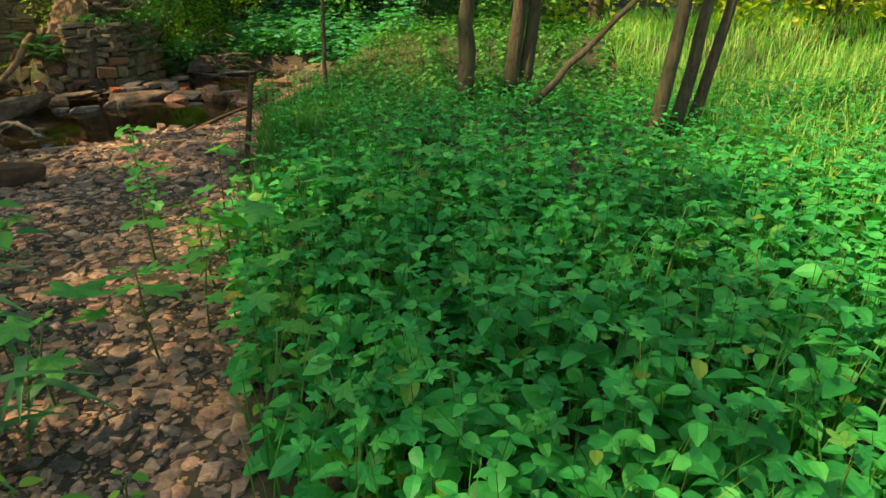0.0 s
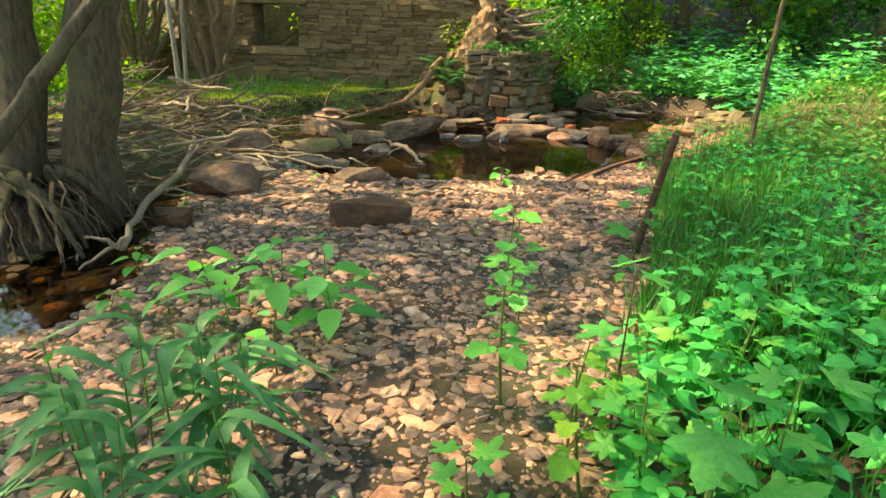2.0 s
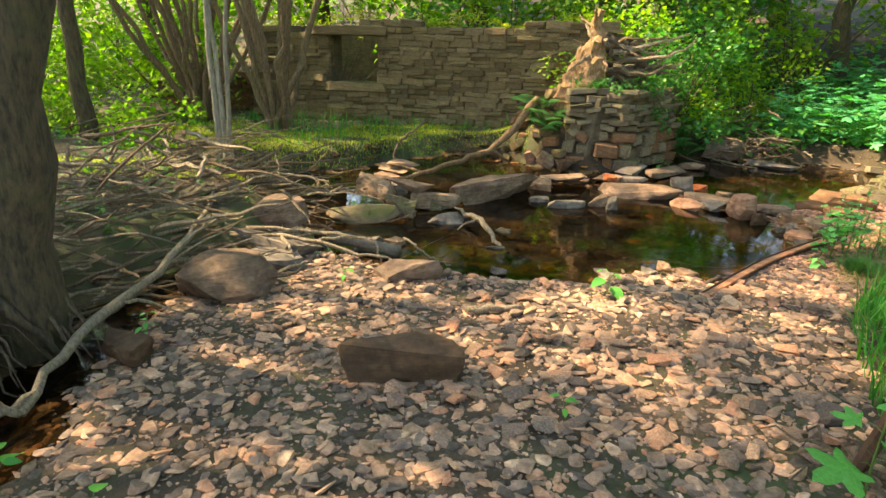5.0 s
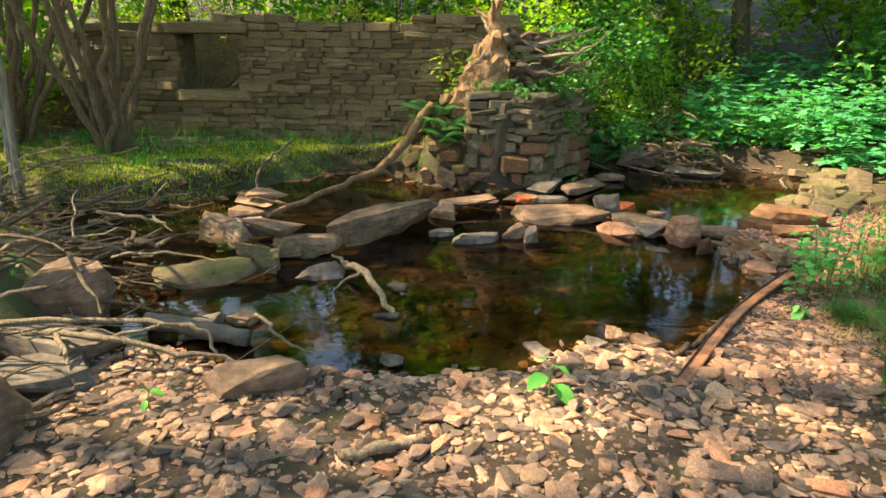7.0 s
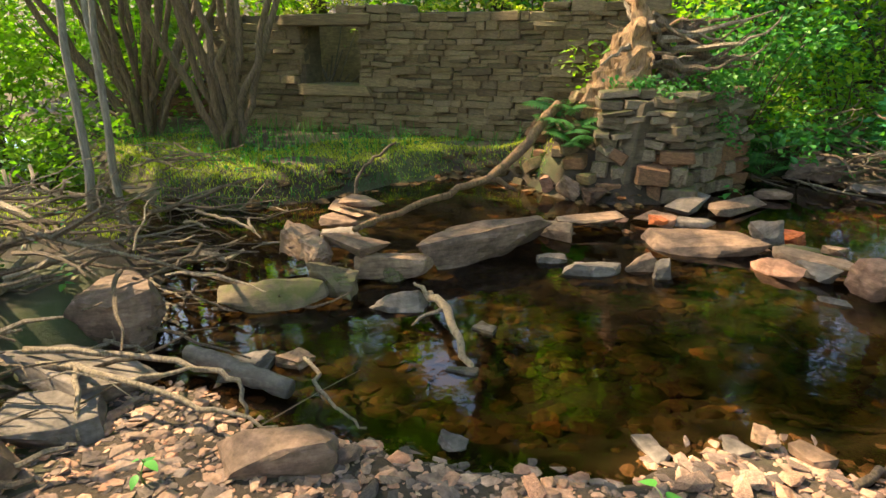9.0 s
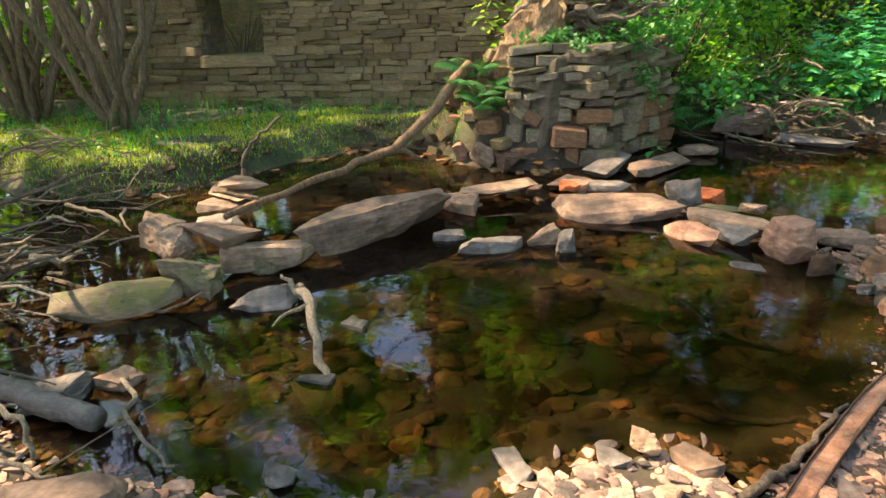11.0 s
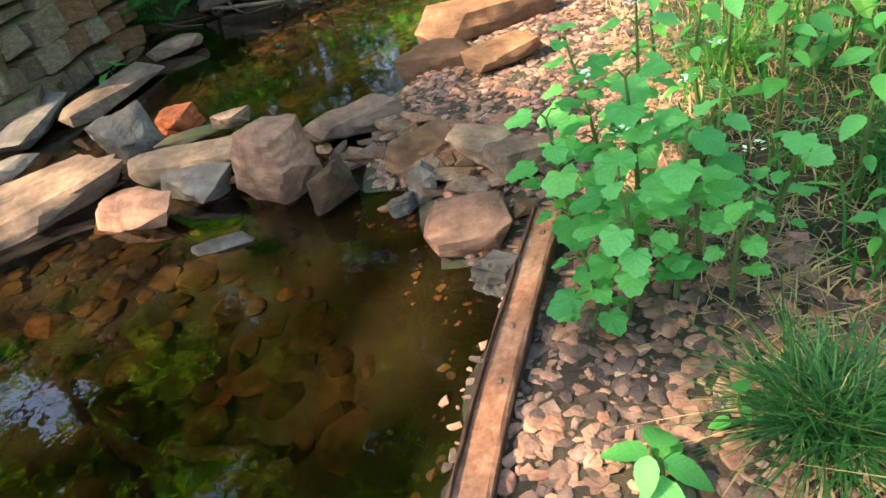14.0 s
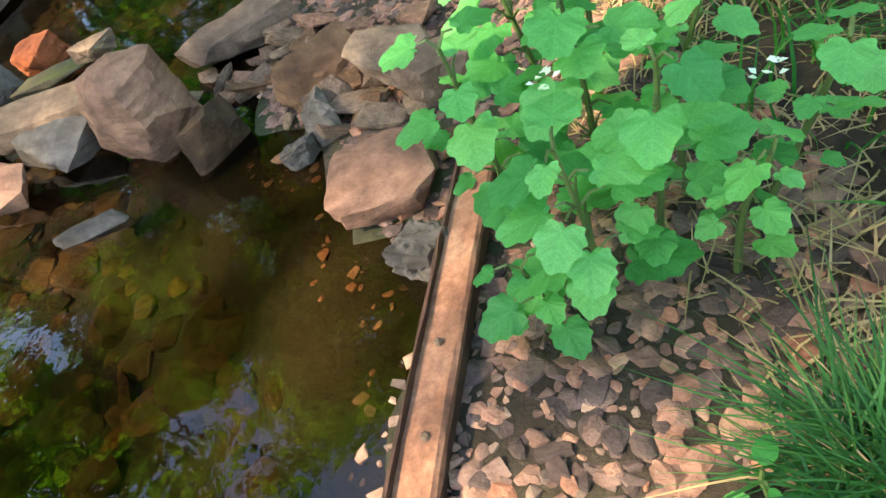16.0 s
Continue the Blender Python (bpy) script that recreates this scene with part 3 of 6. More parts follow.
BLOCKS = []
for k in range(10):
    bm = bmesh.new()
    bmesh.ops.create_cube(bm, size=1.0)
    for v in bm.verts:
        v.co += Vector(rng.uniform(-0.07, 0.07, 3))
    bmesh.ops.bevel(bm, geom=list(bm.edges), offset=0.07, segments=1, affect="EDGES", clamp_overlap=True)
    bmesh.ops.triangulate(bm, faces=bm.faces)
    me = bpy.data.meshes.new("stone_block")
    bm.to_mesh(me)
    bm.free()
    BLOCKS.append(me)


def block_set(mat):
    out = []
    for me in BLOCKS:
        c = me.copy()
        c.materials.append(mat)
        out.append(c)
    return out


WALL_BLOCKS, PIER_BLOCKS, ORANGE_BLOCKS = block_set(M_WALL), block_set(M_PIER), block_set(M_ORANGE)
# ---- later: courses of stone, at the end of the file ----

# ---- the weir and the stones round the pool ----
def stone(x, y, z, size, turn, mat, label, seed, name="stone", tip=(0, 0), n=15, square=6.0, wear=0.055, flat=0.82, category="stone", group=""):
    me = fine_stone(name, seed, size, mat, n, wear, square, flat)
    ob = new(name, me)
    ob.matrix_world = pose(x, y, z, tip[0], tip[1], turn)
    return tagged(ob, label, category, group)


stone(-4.62, 10.72, 0.11, (0.34, 0.27, 0.34), -18, M_PINK, "rounded orange-brown boulder standing at the pool's edge", 3, "boulder", n=40, square=3.4, wear=0.022, flat=0.9, category="boulder")
stone(-5.25, 10.66, 0.03, (0.52, 0.22, 0.16), -4, M_PINK, "long pinkish stone at the water's edge", 4, square=3.2)
stone(-5.10, 10.93, 0.07, (0.62, 0.20, 0.12), 5, M_PALE, "long pale flat stone of the weir", 5)
stone(-5.0, 10.76, 0.05, (0.38, 0.16, 0.13), -25, M_GREY, "small grey stone beside the boulder", 6)
stone(-5.58, 11.28, 0.10, (0.34, 0.18, 0.32), 30, M_GREY, "upright pointed grey slate in the weir", 7, tip=(20, -22), n=14)
stone(-5.48, 11.52, 0.04, (0.30, 0.19, 0.14), -20, M_RED, "orange-red broken brick in the upper pool", 8)
stone(-5.06, 11.28, 0.09, (0.18, 0.11, 0.09), -14, M_PALE, "small squared white stone on the weir", 9)
stone(-5.30, 11.30, 0.03, (0.36, 0.12, 0.06), 18, M_MOSSY, "thin mossy slab lying in shallow water", 10)
stone(-5.97, 10.82, 0.045, (0.95, 0.56, 0.13), 40, M_SLAB, "broad tan slab reaching into the pool", 11, tip=(6, -3), n=20, wear=0.14)
stone(-5.72, 11.02, 0.06, (0.36, 0.2, 0.10), 25, M_SLAB, "flat brown slab end on the weir", 12)
stone(-6.40, 10.92, 0.12, (0.28, 0.15, 0.11), 10, M_PINK, "squared pink stone stacked on the slab", 13)
stone(-6.36, 10.80, 0.16, (0.20, 0.12, 0.07), 4, M_RED, "small broken red brick on a slab", 14)
stone(-6.2, 11.05, 0.12, (0.42, 0.24, 0.08), 20, M_GREY, "flat grey slate on the weir", 15)
stone(-6.55, 11.15, 0.07, (0.5, 0.2, 0.1), 5, M_SLAB, "brown slate lying by the pier", 16)
stone(-4.42, 11.08, 0.06, (0.48, 0.16, 0.15), 21, M_SLAB, "brown-grey oblong stone of the weir", 17, square=5)
stone(-4.37, 10.58, 0.05, (0.09, 0.20, 0.18), -20, M_BROWN, "dark red-brown pointed stone", 18, n=14)
stone(-4.08, 10.70, 0.07, (0.28, 0.13, 0.11), 45, M_ORANGE, "orange sandstone leaning on its neighbours", 19, tip=(18, 0), n=14)
stone(-3.86, 10.62, 0.12, (0.24, 0.22, 0.06), 50, M_PALE, "pale flat slab tilted on the bank", 20, tip=(12, 6), n=14)
stone(-3.89, 10.23, 0.05, (0.28, 0.24, 0.14), 10, M_PINK, "large pinkish stone at the pool corner", 21, n=30, square=3.4, wear=0.03)
stone(-3.74, 10.50, 0.10, (0.20, 0.15, 0.09), 20, M_SLAB, "flat brown stone on the gravel bank", 22)
stone(-4.12, 10.44, 0.02, (0.09, 0.08, 0.08), 10, M_GREY, "small grey stone at the shore", 23)
stone(-4.07, 10.52, 0.05, (0.09, 0.14, 0.13), 30, M_GREY, "small pointed grey stone at the shore", 24, n=12)
stone(-4.75, 10.39, 0.0, (0.25, 0.08, 0.08), 8, M_GREY, "dark wet stone breaking the surface", 25)
stone(-3.79, 10.02, 0.04, (0.11, 0.13, 0.12), 60, M_GREY, "dark grey stone beside the iron channel", 26, n=14)
stone(-3.92, 11.93, 0.13, (0.62, 0.26, 0.18), 25, M_ORANGE, "long orange-brown stone over the upper pool", 27, square=5)
stone(-4.12, 11.60, 0.06, (0.42, 0.24, 0.13), -3, M_BROWN, "dark brown overhanging stone", 28)
stone(-3.82, 11.43, 0.10, (0.38, 0.22, 0.10), 26, M_ORANGE, "orange-brown flat stone at the upper pool", 29)
# left part of the weir
stone(-7.12, 9.35, 0.10, (1.35, 0.48, 0.32), 74, M_SLAB, "long heavy brown stone slab of the weir", 31, square=5, n=34, wear=0.1)
stone(-7.25, 8.48, 0.10, (0.62, 0.46, 0.26), 48, M_PALE, "pale broad stone of the weir", 32)
stone(-7.22, 8.42, 0.02, (0.3, 0.26, 0.24), 20, M_MOSSY, "rounded mossy stone at the waterline", 33)
stone(-7.92, 8.02, 0.20, (0.32, 0.30, 0.22), 30, M_PALE, "cream squared stone on top of the weir", 34, tip=(10, 12))
stone(-7.58, 7.99, 0.20, (0.26, 0.26, 0.20), -10, M_PALE, "pale angular stone on the weir", 35, tip=(-8, 14))
stone(-7.22, 7.92, 0.12, (0.34, 0.30, 0.32), 25, M_MOSSY, "upright mossy weir stone", 36)
stone(-7.42, 8.22, 0.27, (0.50, 0.30, 0.09), 20, M_SLAB, "brown slate laid across the weir", 37, tip=(0, 8))
stone(-7.38, 7.48, 0.05, (0.98, 0.36, 0.26), 58, M_MOSSY, "long green moss-covered slab sloping into the pool", 38, tip=(0, 0), square=3.5)
stone(-8.35, 8.75, 0.12, (0.5, 0.3, 0.12), 30, M_SLAB, "flat slab in the stacked weir stones", 39)
stone(-8.42, 8.85, 0.23, (0.52, 0.3, 0.07), 15, M_PALE, "thin pale slab on a stack", 40)
stone(-8.30, 8.90, 0.30, (0.44, 0.26, 0.06), 24, M_PALE, "thin pale slab topping a stack", 41)
stone(-8.1, 8.55, 0.06, (0.4, 0.34, 0.18), 60, M_GREY, "rough grey stone at the weir", 42)
stone(-7.0, 10.15, 0.05, (0.34, 0.28, 0.14), 20, M_PALE, "pale stone bridging the weir", 43)
stone(-6.92, 10.55, 0.07, (0.80, 0.28, 0.14), 62, M_PALE, "long flat pale stone of the weir", 44)
stone(-6.62, 9.6, -0.01, (0.28, 0.17, 0.16), 30, M_GREY, "half-sunk grey stone in the pool", 45)
stone(-6.22, 9.62, 0.0, (0.46, 0.20, 0.18), 40, M_GREY, "half-sunk grey rock in the pool", 46)
stone(-5.98, 9.98, 0.03, (0.30, 0.12, 0.20), 50, M_PALE, "pale tilted stone in the pool", 47, tip=(0, -25))
stone(-5.80, 9.92, 0.02, (0.13, 0.12, 0.24), 20, M_GREY, "narrow upright stone in the pool", 48)
stone(-6.72, 8.10, 0.0, (0.42, 0.22, 0.17), 55, M_GREY, "grey wet stone below the weir", 49)
stone(-5.83, 7.86, -0.03, (0.22, 0.16, 0.10), 20, M_DARK, "dark wet stone under a stick", 50)
stone(-6.08, 8.3, -0.02, (0.2, 0.12, 0.1), 10, M_DARK, "small dark stone in the pool", 51)
stone(-6.52, 7.2, 0.0, (0.22, 0.18, 0.14), 20, M_PALE, "pale pebble standing in the shallows", 52)
stone(-6.6, 6.92, 0.0, (0.3, 0.24, 0.18), 60, M_GREY, "grey stone in the outflow", 53)
stone(-5.35, 7.35, 0.0, (0.17, 0.12, 0.08), 15, M_GREY, "small grey stone at the shore", 54)
stone(-4.72, 8.0, -0.01, (0.22, 0.10, 0.08), -25, M_GREY, "thin wet slate in the shallows", 55)
# shore stones at the left
stone(-7.45, 6.55, 0.20, (0.60, 0.52, 0.42), 28, M_SLAB, "squared brown block at the waterside", 61, "block", square=7, n=36, wear=0.03)
stone(-7.85, 6.15, 0.16, (0.72, 0.5, 0.4), 35, M_MOSSY, "mossy dark block under driftwood", 62, "block", square=6)
stone(-6.98, 6.22, 0.10, (0.66, 0.56, 0.18), 20, M_GREY, "broad grey slab leaning at the shore", 63, tip=(-14, 10), n=18)
stone(-6.62, 5.98, 0.10, (0.42, 0.50, 0.17), -15, M_GREY, "grey slab on the gravel edge", 64, tip=(-10, 4))
stone(-6.45, 5.48, 0.14, (0.78, 0.62, 0.36), 25, M_SLAB, "large smooth pinkish boulder on the gravel", 65, "boulder", n=44, square=3.2, wear=0.03, flat=0.92, category="boulder")
stone(-5.74, 6.66, 0.09, (0.70, 0.30, 0.20), 47, M_SLAB, "brown tapered slab with moss lying on the pebbles", 66, tip=(0, -8), n=16, square=4.0)
stone(-5.95, 4.55, 0.07, (0.40, 0.22, 0.18), 20, M_BROWN, "dark brown stone on the channel shore", 67)
# the lone block on the gravel
stone(-4.60, 5.56, 0.17, (0.80, 0.27, 0.24), 47, M_BROWN, "dark brown squared stone lying on the gravel", 70, "block", square=5, n=22, wear=0.07)
stone(-4.38, 8.37, 0.06, (0.12, 0.10, 0.08), 20, M_PALE, "pale pebble on a little heap at the shore", 71)
stone(-4.2, 8.42, 0.04, (0.20, 0.13, 0.06), -10, M_SLAB, "flat brown stone at the shore", 72)
stone(-4.45, 8.25, 0.03, (0.13, 0.10, 0.06), 30, M_GREY, "grey flat stone at the shore", 73)
# slates before the pier
stone(-6.63, 11.85, 0.06, (0.72, 0.30, 0.11), 95, M_GREY, "grey slate sloping before the pier", 74, tip=(0, -5))
stone(-6.28, 12.20, 0.06, (1.0, 0.30, 0.09), 82, M_SLAB, "long brown slate at the upper pool", 75)
stone(-6.25, 12.98, 0.05, (0.48, 0.28, 0.10), 30, M_SLAB, "brown stone at the upper pool", 76)
stone(-5.45, 14.05, 0.04, (0.9, 0.3, 0.1), 10, M_GREY, "flat grey slab at the pool's head", 77)
stone(-6.2, 14.2, 0.16, (0.7, 0.5, 0.36), 10, M_SLAB, "brown-grey rock under roots", 78)
stone(-7.75, 11.25, 0.12, (0.26, 0.2, 0.24), 30, M_PALE, "pale fallen stone by the pier", 79, tip=(0, 30))
stone(-8.05, 11.3, 0.10, (0.2, 0.15, 0.26), 10, M_PINK, "pink fallen stone by the pier", 80, tip=(20, 0))
stone(-7.45, 11.35, 0.08, (0.3, 0.24, 0.2), 50, M_BROWN, "brown stone at the pier's foot", 81)

# ---- the iron channel and the post ----
def swept(pts, prof, steps=40):
    """A flat bar of the given section along a line."""
    line, v, f, n = bent(pts, steps), [], [], len(prof)
    for i, q in enumerate(line):
        d = line[min(i + 1, steps - 1)] - line[max(i - 1, 0)]
        side = np.cross(d / np.linalg.norm(d), (0, 0, 1))
        for x, z in prof:
            v.append(q + side * x + np.array((0, 0, z)) + rng.normal(0, 0.0010, 3))
        if i:
            for k in range(n):
                l = (k + 1) % n
                f.append([(i - 1) * n + k, (i - 1) * n + l, i * n + l, i * n + k])
    f += [list(range(n))[::-1], [(steps - 1) * n + k for k in range(n)]]
    return np.array(v), f


RAIL = [(-3.87, 8.05, 0.06), (-3.86, 8.7, 0.062), (-3.83, 9.2, 0.066), (-3.775, 9.6, 0.068), (-3.697, 10.0, 0.075), (-3.65, 10.22, 0.08)]
rail = hold("iron_channel", RAIL[0], "long rusty iron channel bar along the pool's edge", "metal bar")
under("web", mesh_from("web", *swept(RAIL, [(-0.036, -0.01), (0.03, -0.012), (0.037, -0.004), (0.036, 0.006), (0.028, 0.010), (0.008, 0.004), (-0.034, 0.0)]), M_RUST), rail)
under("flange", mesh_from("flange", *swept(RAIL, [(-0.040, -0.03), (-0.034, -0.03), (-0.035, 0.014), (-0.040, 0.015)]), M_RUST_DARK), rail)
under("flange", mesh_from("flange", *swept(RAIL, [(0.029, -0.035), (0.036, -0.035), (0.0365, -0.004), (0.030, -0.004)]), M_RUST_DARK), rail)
for k, (fr, off, r) in enumerate([(0.30, 0.012, 0.010), (0.62, 0.006, 0.008), (0.71, -0.004, 0.007), (0.9, 0.004, 0.008)]):
    c = bent(RAIL, 40)[int(fr * 39)] + (off, 0, 0.010)
    under("bolt_head", mesh_from("bolt_head", *tube([c - (0, 0, 0.014), c, c + (0, 0, 0.003)], [r, r, r * 0.6], 7), M_PALE), rail, label="pale worn bolt head")
post = hold("fence_post", (-2.52, 6.45, drop(-2.52, 6.45)), "rusty leaning iron post at the edge of the grass", "post")
pv, pf = tube(bent([(-2.52, 6.45, 0.0), (-2.42, 6.4, 0.5), (-2.30, 6.32, 1.04)], 10), [0.034, 0.03, 0.028], 7, 0.15)
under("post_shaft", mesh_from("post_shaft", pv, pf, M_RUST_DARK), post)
for k, a in enumerate(np.linspace(0, 6, 11)):
    path = bent([(-2.52, 6.45, 0.12), (-2.52 + 0.25 * math.cos(a), 6.45 + 0.2 * math.sin(a), 0.14), (-2.52 + 0.4 * math.cos(a), 6.45 + 0.33 * math.sin(a), 0.09)], 6, 0.02, k)
    under("root", mesh_from("root", *tube(path, [0.012, 0.004], 4), M_TWIG), post)


# ---- driftwood ----
def branch(name, pts, radii, mat, label, seed, category="branch", steps=16, wobble=0.012, sides=9, forks=()):
    root = hold(name, tuple(pts[0]), label, category)
    main = bent(pts, steps, wobble, seed)
    under("stem", mesh_from("stem", *tube(main, radii, sides, 0.25, seed), mat, True), root)
    for k, (fr, tip, r) in enumerate(forks):
        st = main[int(fr * (steps - 1))]
        mid = (st + np.array(tip)) / 2 + np.array((0, 0, 0.03))
        under("fork", mesh_from("fork", *tube(bent([st, mid, tip], 8, 0.008, seed + k + 50), [r, r * 0.4], 7, 0.2, seed), mat, True), root)
    return root


branch("driftwood_log", [(-7.72, 8.42, 0.26), (-7.95, 9.2, 0.27), (-8.1, 10.0, 0.27), (-8.13, 10.5, 0.30), (-8.2, 11.2, 0.68), (-8.3, 11.75, 0.98)], [0.024, 0.03, 0.036, 0.046, 0.06, 0.058],
       M_DEADLOG, "brown bark-stripped fallen log leaning on the weir", 3, "log", 22, 0.015, 10,
       forks=[(0.58, (-8.05, 10.75, 0.12), 0.04), (0.12, (-8.05, 8.5, 0.36), 0.025)])
branch("branch", [(-5.62, 3.92, 0.05), (-5.95, 4.25, 0.22), (-6.45, 4.95, 0.30), (-7.0, 5.5, 0.36), (-7.85, 6.1, 0.42), (-8.3, 6.3, 0.55)], [0.024, 0.03, 0.026, 0.02, 0.011], M_DRIFT,
       "pale bare fallen branch leaning from debris to water", 5, steps=20,
       forks=[(0.05, (-5.75, 3.72, 0.16), 0.022), (0.06, (-5.55, 3.55, 0.0), 0.02), (0.55, (-7.2, 5.9, 0.42), 0.018), (0.7, (-7.4, 5.35, 0.6), 0.014), (0.35, (-6.1, 5.0, 0.12), 0.014)])
branch("branch", [(-6.65, 8.32, 0.06), (-6.3, 8.15, 0.12), (-5.95, 7.98, 0.07), (-5.72, 7.85, -0.06)], [0.028, 0.03, 0.024, 0.018], M_DRIFT, "short barky stick fallen across the pool", 8, steps=14,
       forks=[(0.35, (-6.45, 7.98, 0.0), 0.016), (0.1, (-6.75, 8.25, 0.14), 0.02)])
branch("branch", [(-7.2, 5.9, 0.22), (-6.7, 6.2, 0.24), (-6.2, 6.55, 0.15), (-5.85, 6.75, 0.10)], [0.021, 0.019, 0.014, 0.007], M_DRIFT, "pale bare stick lying over the shore stones", 9,
       forks=[(0.3, (-6.4, 6.05, 0.1), 0.018), (0.5, (-6.35, 6.75, 0.2), 0.014)])
branch("branch", [(-7.1, 6.0, 0.28), (-6.7, 6.45, 0.26), (-6.25, 6.75, 0.2), (-6.15, 6.72, 0.06)], [0.017, 0.016, 0.014, 0.008], M_DRIFT, "thin pale stick across shore stones", 10)
branch("log", [(-6.85, 6.72, 0.10), (-6.5, 6.85, 0.08), (-6.2, 7.0, 0.05)], [0.055, 0.06, 0.05], M_GREY, "short grey waterworn log in the outflow", 11, "log", 10, 0.008, 10)
branch("branch", [(-9.9, 7.95, 0.05), (-9.0, 8.05, 0.09), (-8.7, 8.0, 0.12)], [0.02, 0.016, 0.01], M_DRIFT, "thin bare twig over the dark backwater", 12, forks=[(0.6, (-8.8, 7.8, 0.2), 0.01)])
branch("branch", [(-8.75, 9.1, 0.08), (-8.8, 9.2, 0.45), (-8.55, 9.5, 0.75)], [0.02, 0.018, 0.012], M_TWIG, "upright bent dead stick in the backwater", 13)
branch("branch", [(-6.35, 7.18, 0.1), (-6.0, 7.05, 0.1), (-5.65, 7.08, 0.04)], [0.012, 0.01, 0.006], M_DRIFT, "thin twig in the shallows", 14)
branch("branch", [(-4.45, 6.3, 0.08), (-4.35, 6.42, 0.09), (-4.22, 6.5, 0.08)], [0.016, 0.018, 0.01], M_TWIG, "short weathered stick on the gravel", 15)
branch("log", [(-4.9, 6.45, 0.09), (-4.78, 6.6, 0.09), (-4.65, 6.8, 0.08)], [0.022, 0.026, 0.016], M_DRIFT, "pale piece of driftwood half sunk in gravel", 16, "log", 10)
branch("branch", [(-5.05, 9.85, -0.1), (-4.7, 9.6, -0.09), (-4.3, 9.6, -0.1)], [0.03, 0.025, 0.015], M_TWIG, "sunken brown branch on the pool bed", 17)
branch("branch", [(-4.5, 8.75, -0.1), (-4.1, 8.95, -0.06), (-3.9, 9.2, -0.02)], [0.025, 0.02, 0.012], M_TWIG, "sunken stick beside the iron channel", 18)
branch("branch", [(-4.02, 8.35, 0.03), (-3.95, 8.7, 0.02), (-3.9, 9.2, 0.0)], [0.02, 0.018, 0.01], M_TWIG, "dark wet stick along the iron channel", 19)


def debris(name, centre, spread, count, label, seed, rmax=0.03, rise=0.35, heading=0.6):
    """A heap of flood-washed sticks; each stick is a part."""
    r0 = np.random.default_rng(seed)
    root = hold(name, (*centre, drop(*centre)), label, "debris")
    for k in range(count):
        x = centre[0] + r0.normal(0, spread[0])
        y = centre[1] + r0.normal(0, spread[1])
        g = drop(x, y)
        a = heading + r0.normal(0, 0.6)
        l = r0.uniform(0.3, 1.1)
        z = max(g, -0.05) + abs(r0.normal(0, rise * 0.6)) * math.exp(-((x - centre[0]) / spread[0] / 2) ** 2) + 0.03
        t = r0.normal(0.1, 0.25)
        d = np.array((math.cos(a) * math.cos(t), math.sin(a) * math.cos(t), math.sin(t))) * l
        p = np.array((x, y, z))
        q = bent([p - d / 2, p + r0.normal(0, 0.05, 3), p + d / 2], 7, 0.01, seed + k)
        q[:, 2] = np.maximum(q[:, 2], 0.01 if g < 0 else g + 0.01)
        rr = r0.uniform(0.005, rmax) * (1 if k % 6 else 1.4)
        under("stick", mesh_from("stick", *tube(q, [rr, rr * 0.8, rr * 0.35], 5, 0.2, k), M_TWIG if k % 3 else M_DRIFT), root)
    return root


debris("debris_heap", (-7.9, 5.6), (0.8, 0.85), 230, "tangled heap of flood-washed brown sticks and twigs", 21, 0.022, 0.6, 0.9)
debris("debris_heap", (-9.1, 6.95), (0.7, 0.35), 90, "washed-up sticks and twigs round the sapling feet", 22, 0.018, 0.25, 0.4)
debris("debris_heap", (-6.2, 14.3), (0.6, 0.3), 55, "tangled roots and sticks at the pool's head", 23, 0.025, 0.5, -0.6)
debris("debris_heap", (-10.3, 8.1), (0.9, 0.25), 50, "washed twigs along the mossy bank", 24, 0.014, 0.2, 0.4)
debris("debris_heap", (-6.9, 4.3), (0.3, 0.6), 60, "dark sticks hanging over the side channel", 25, 0.016, 0.5, 1.0)


# ---- trees ----
def crown_leaves(centres, radii, per, size, seed, flat=0.6):
    r0 = np.random.default_rng(seed)
    pts = []
    for c, r in zip(centres, radii):
        q = r0.normal(size=(per, 3))
        q /= np.linalg.norm(q, axis=1)[:, None]
        q *= (r0.random((per, 1)) ** 0.45) * r
        q[:, 2] *= flat
        pts.append(np.asarray(c) + q)
    p = np.concatenate(pts)
    way = r0.normal(size=p.shape)
    way[:, 2] = way[:, 2] * 0.5 - 0.25
    return oriented(*LEAF_DIAMOND, p, way, r0.normal(0, 0.5, len(p)), r0.uniform(0.6, 1.25, len(p)) * size)


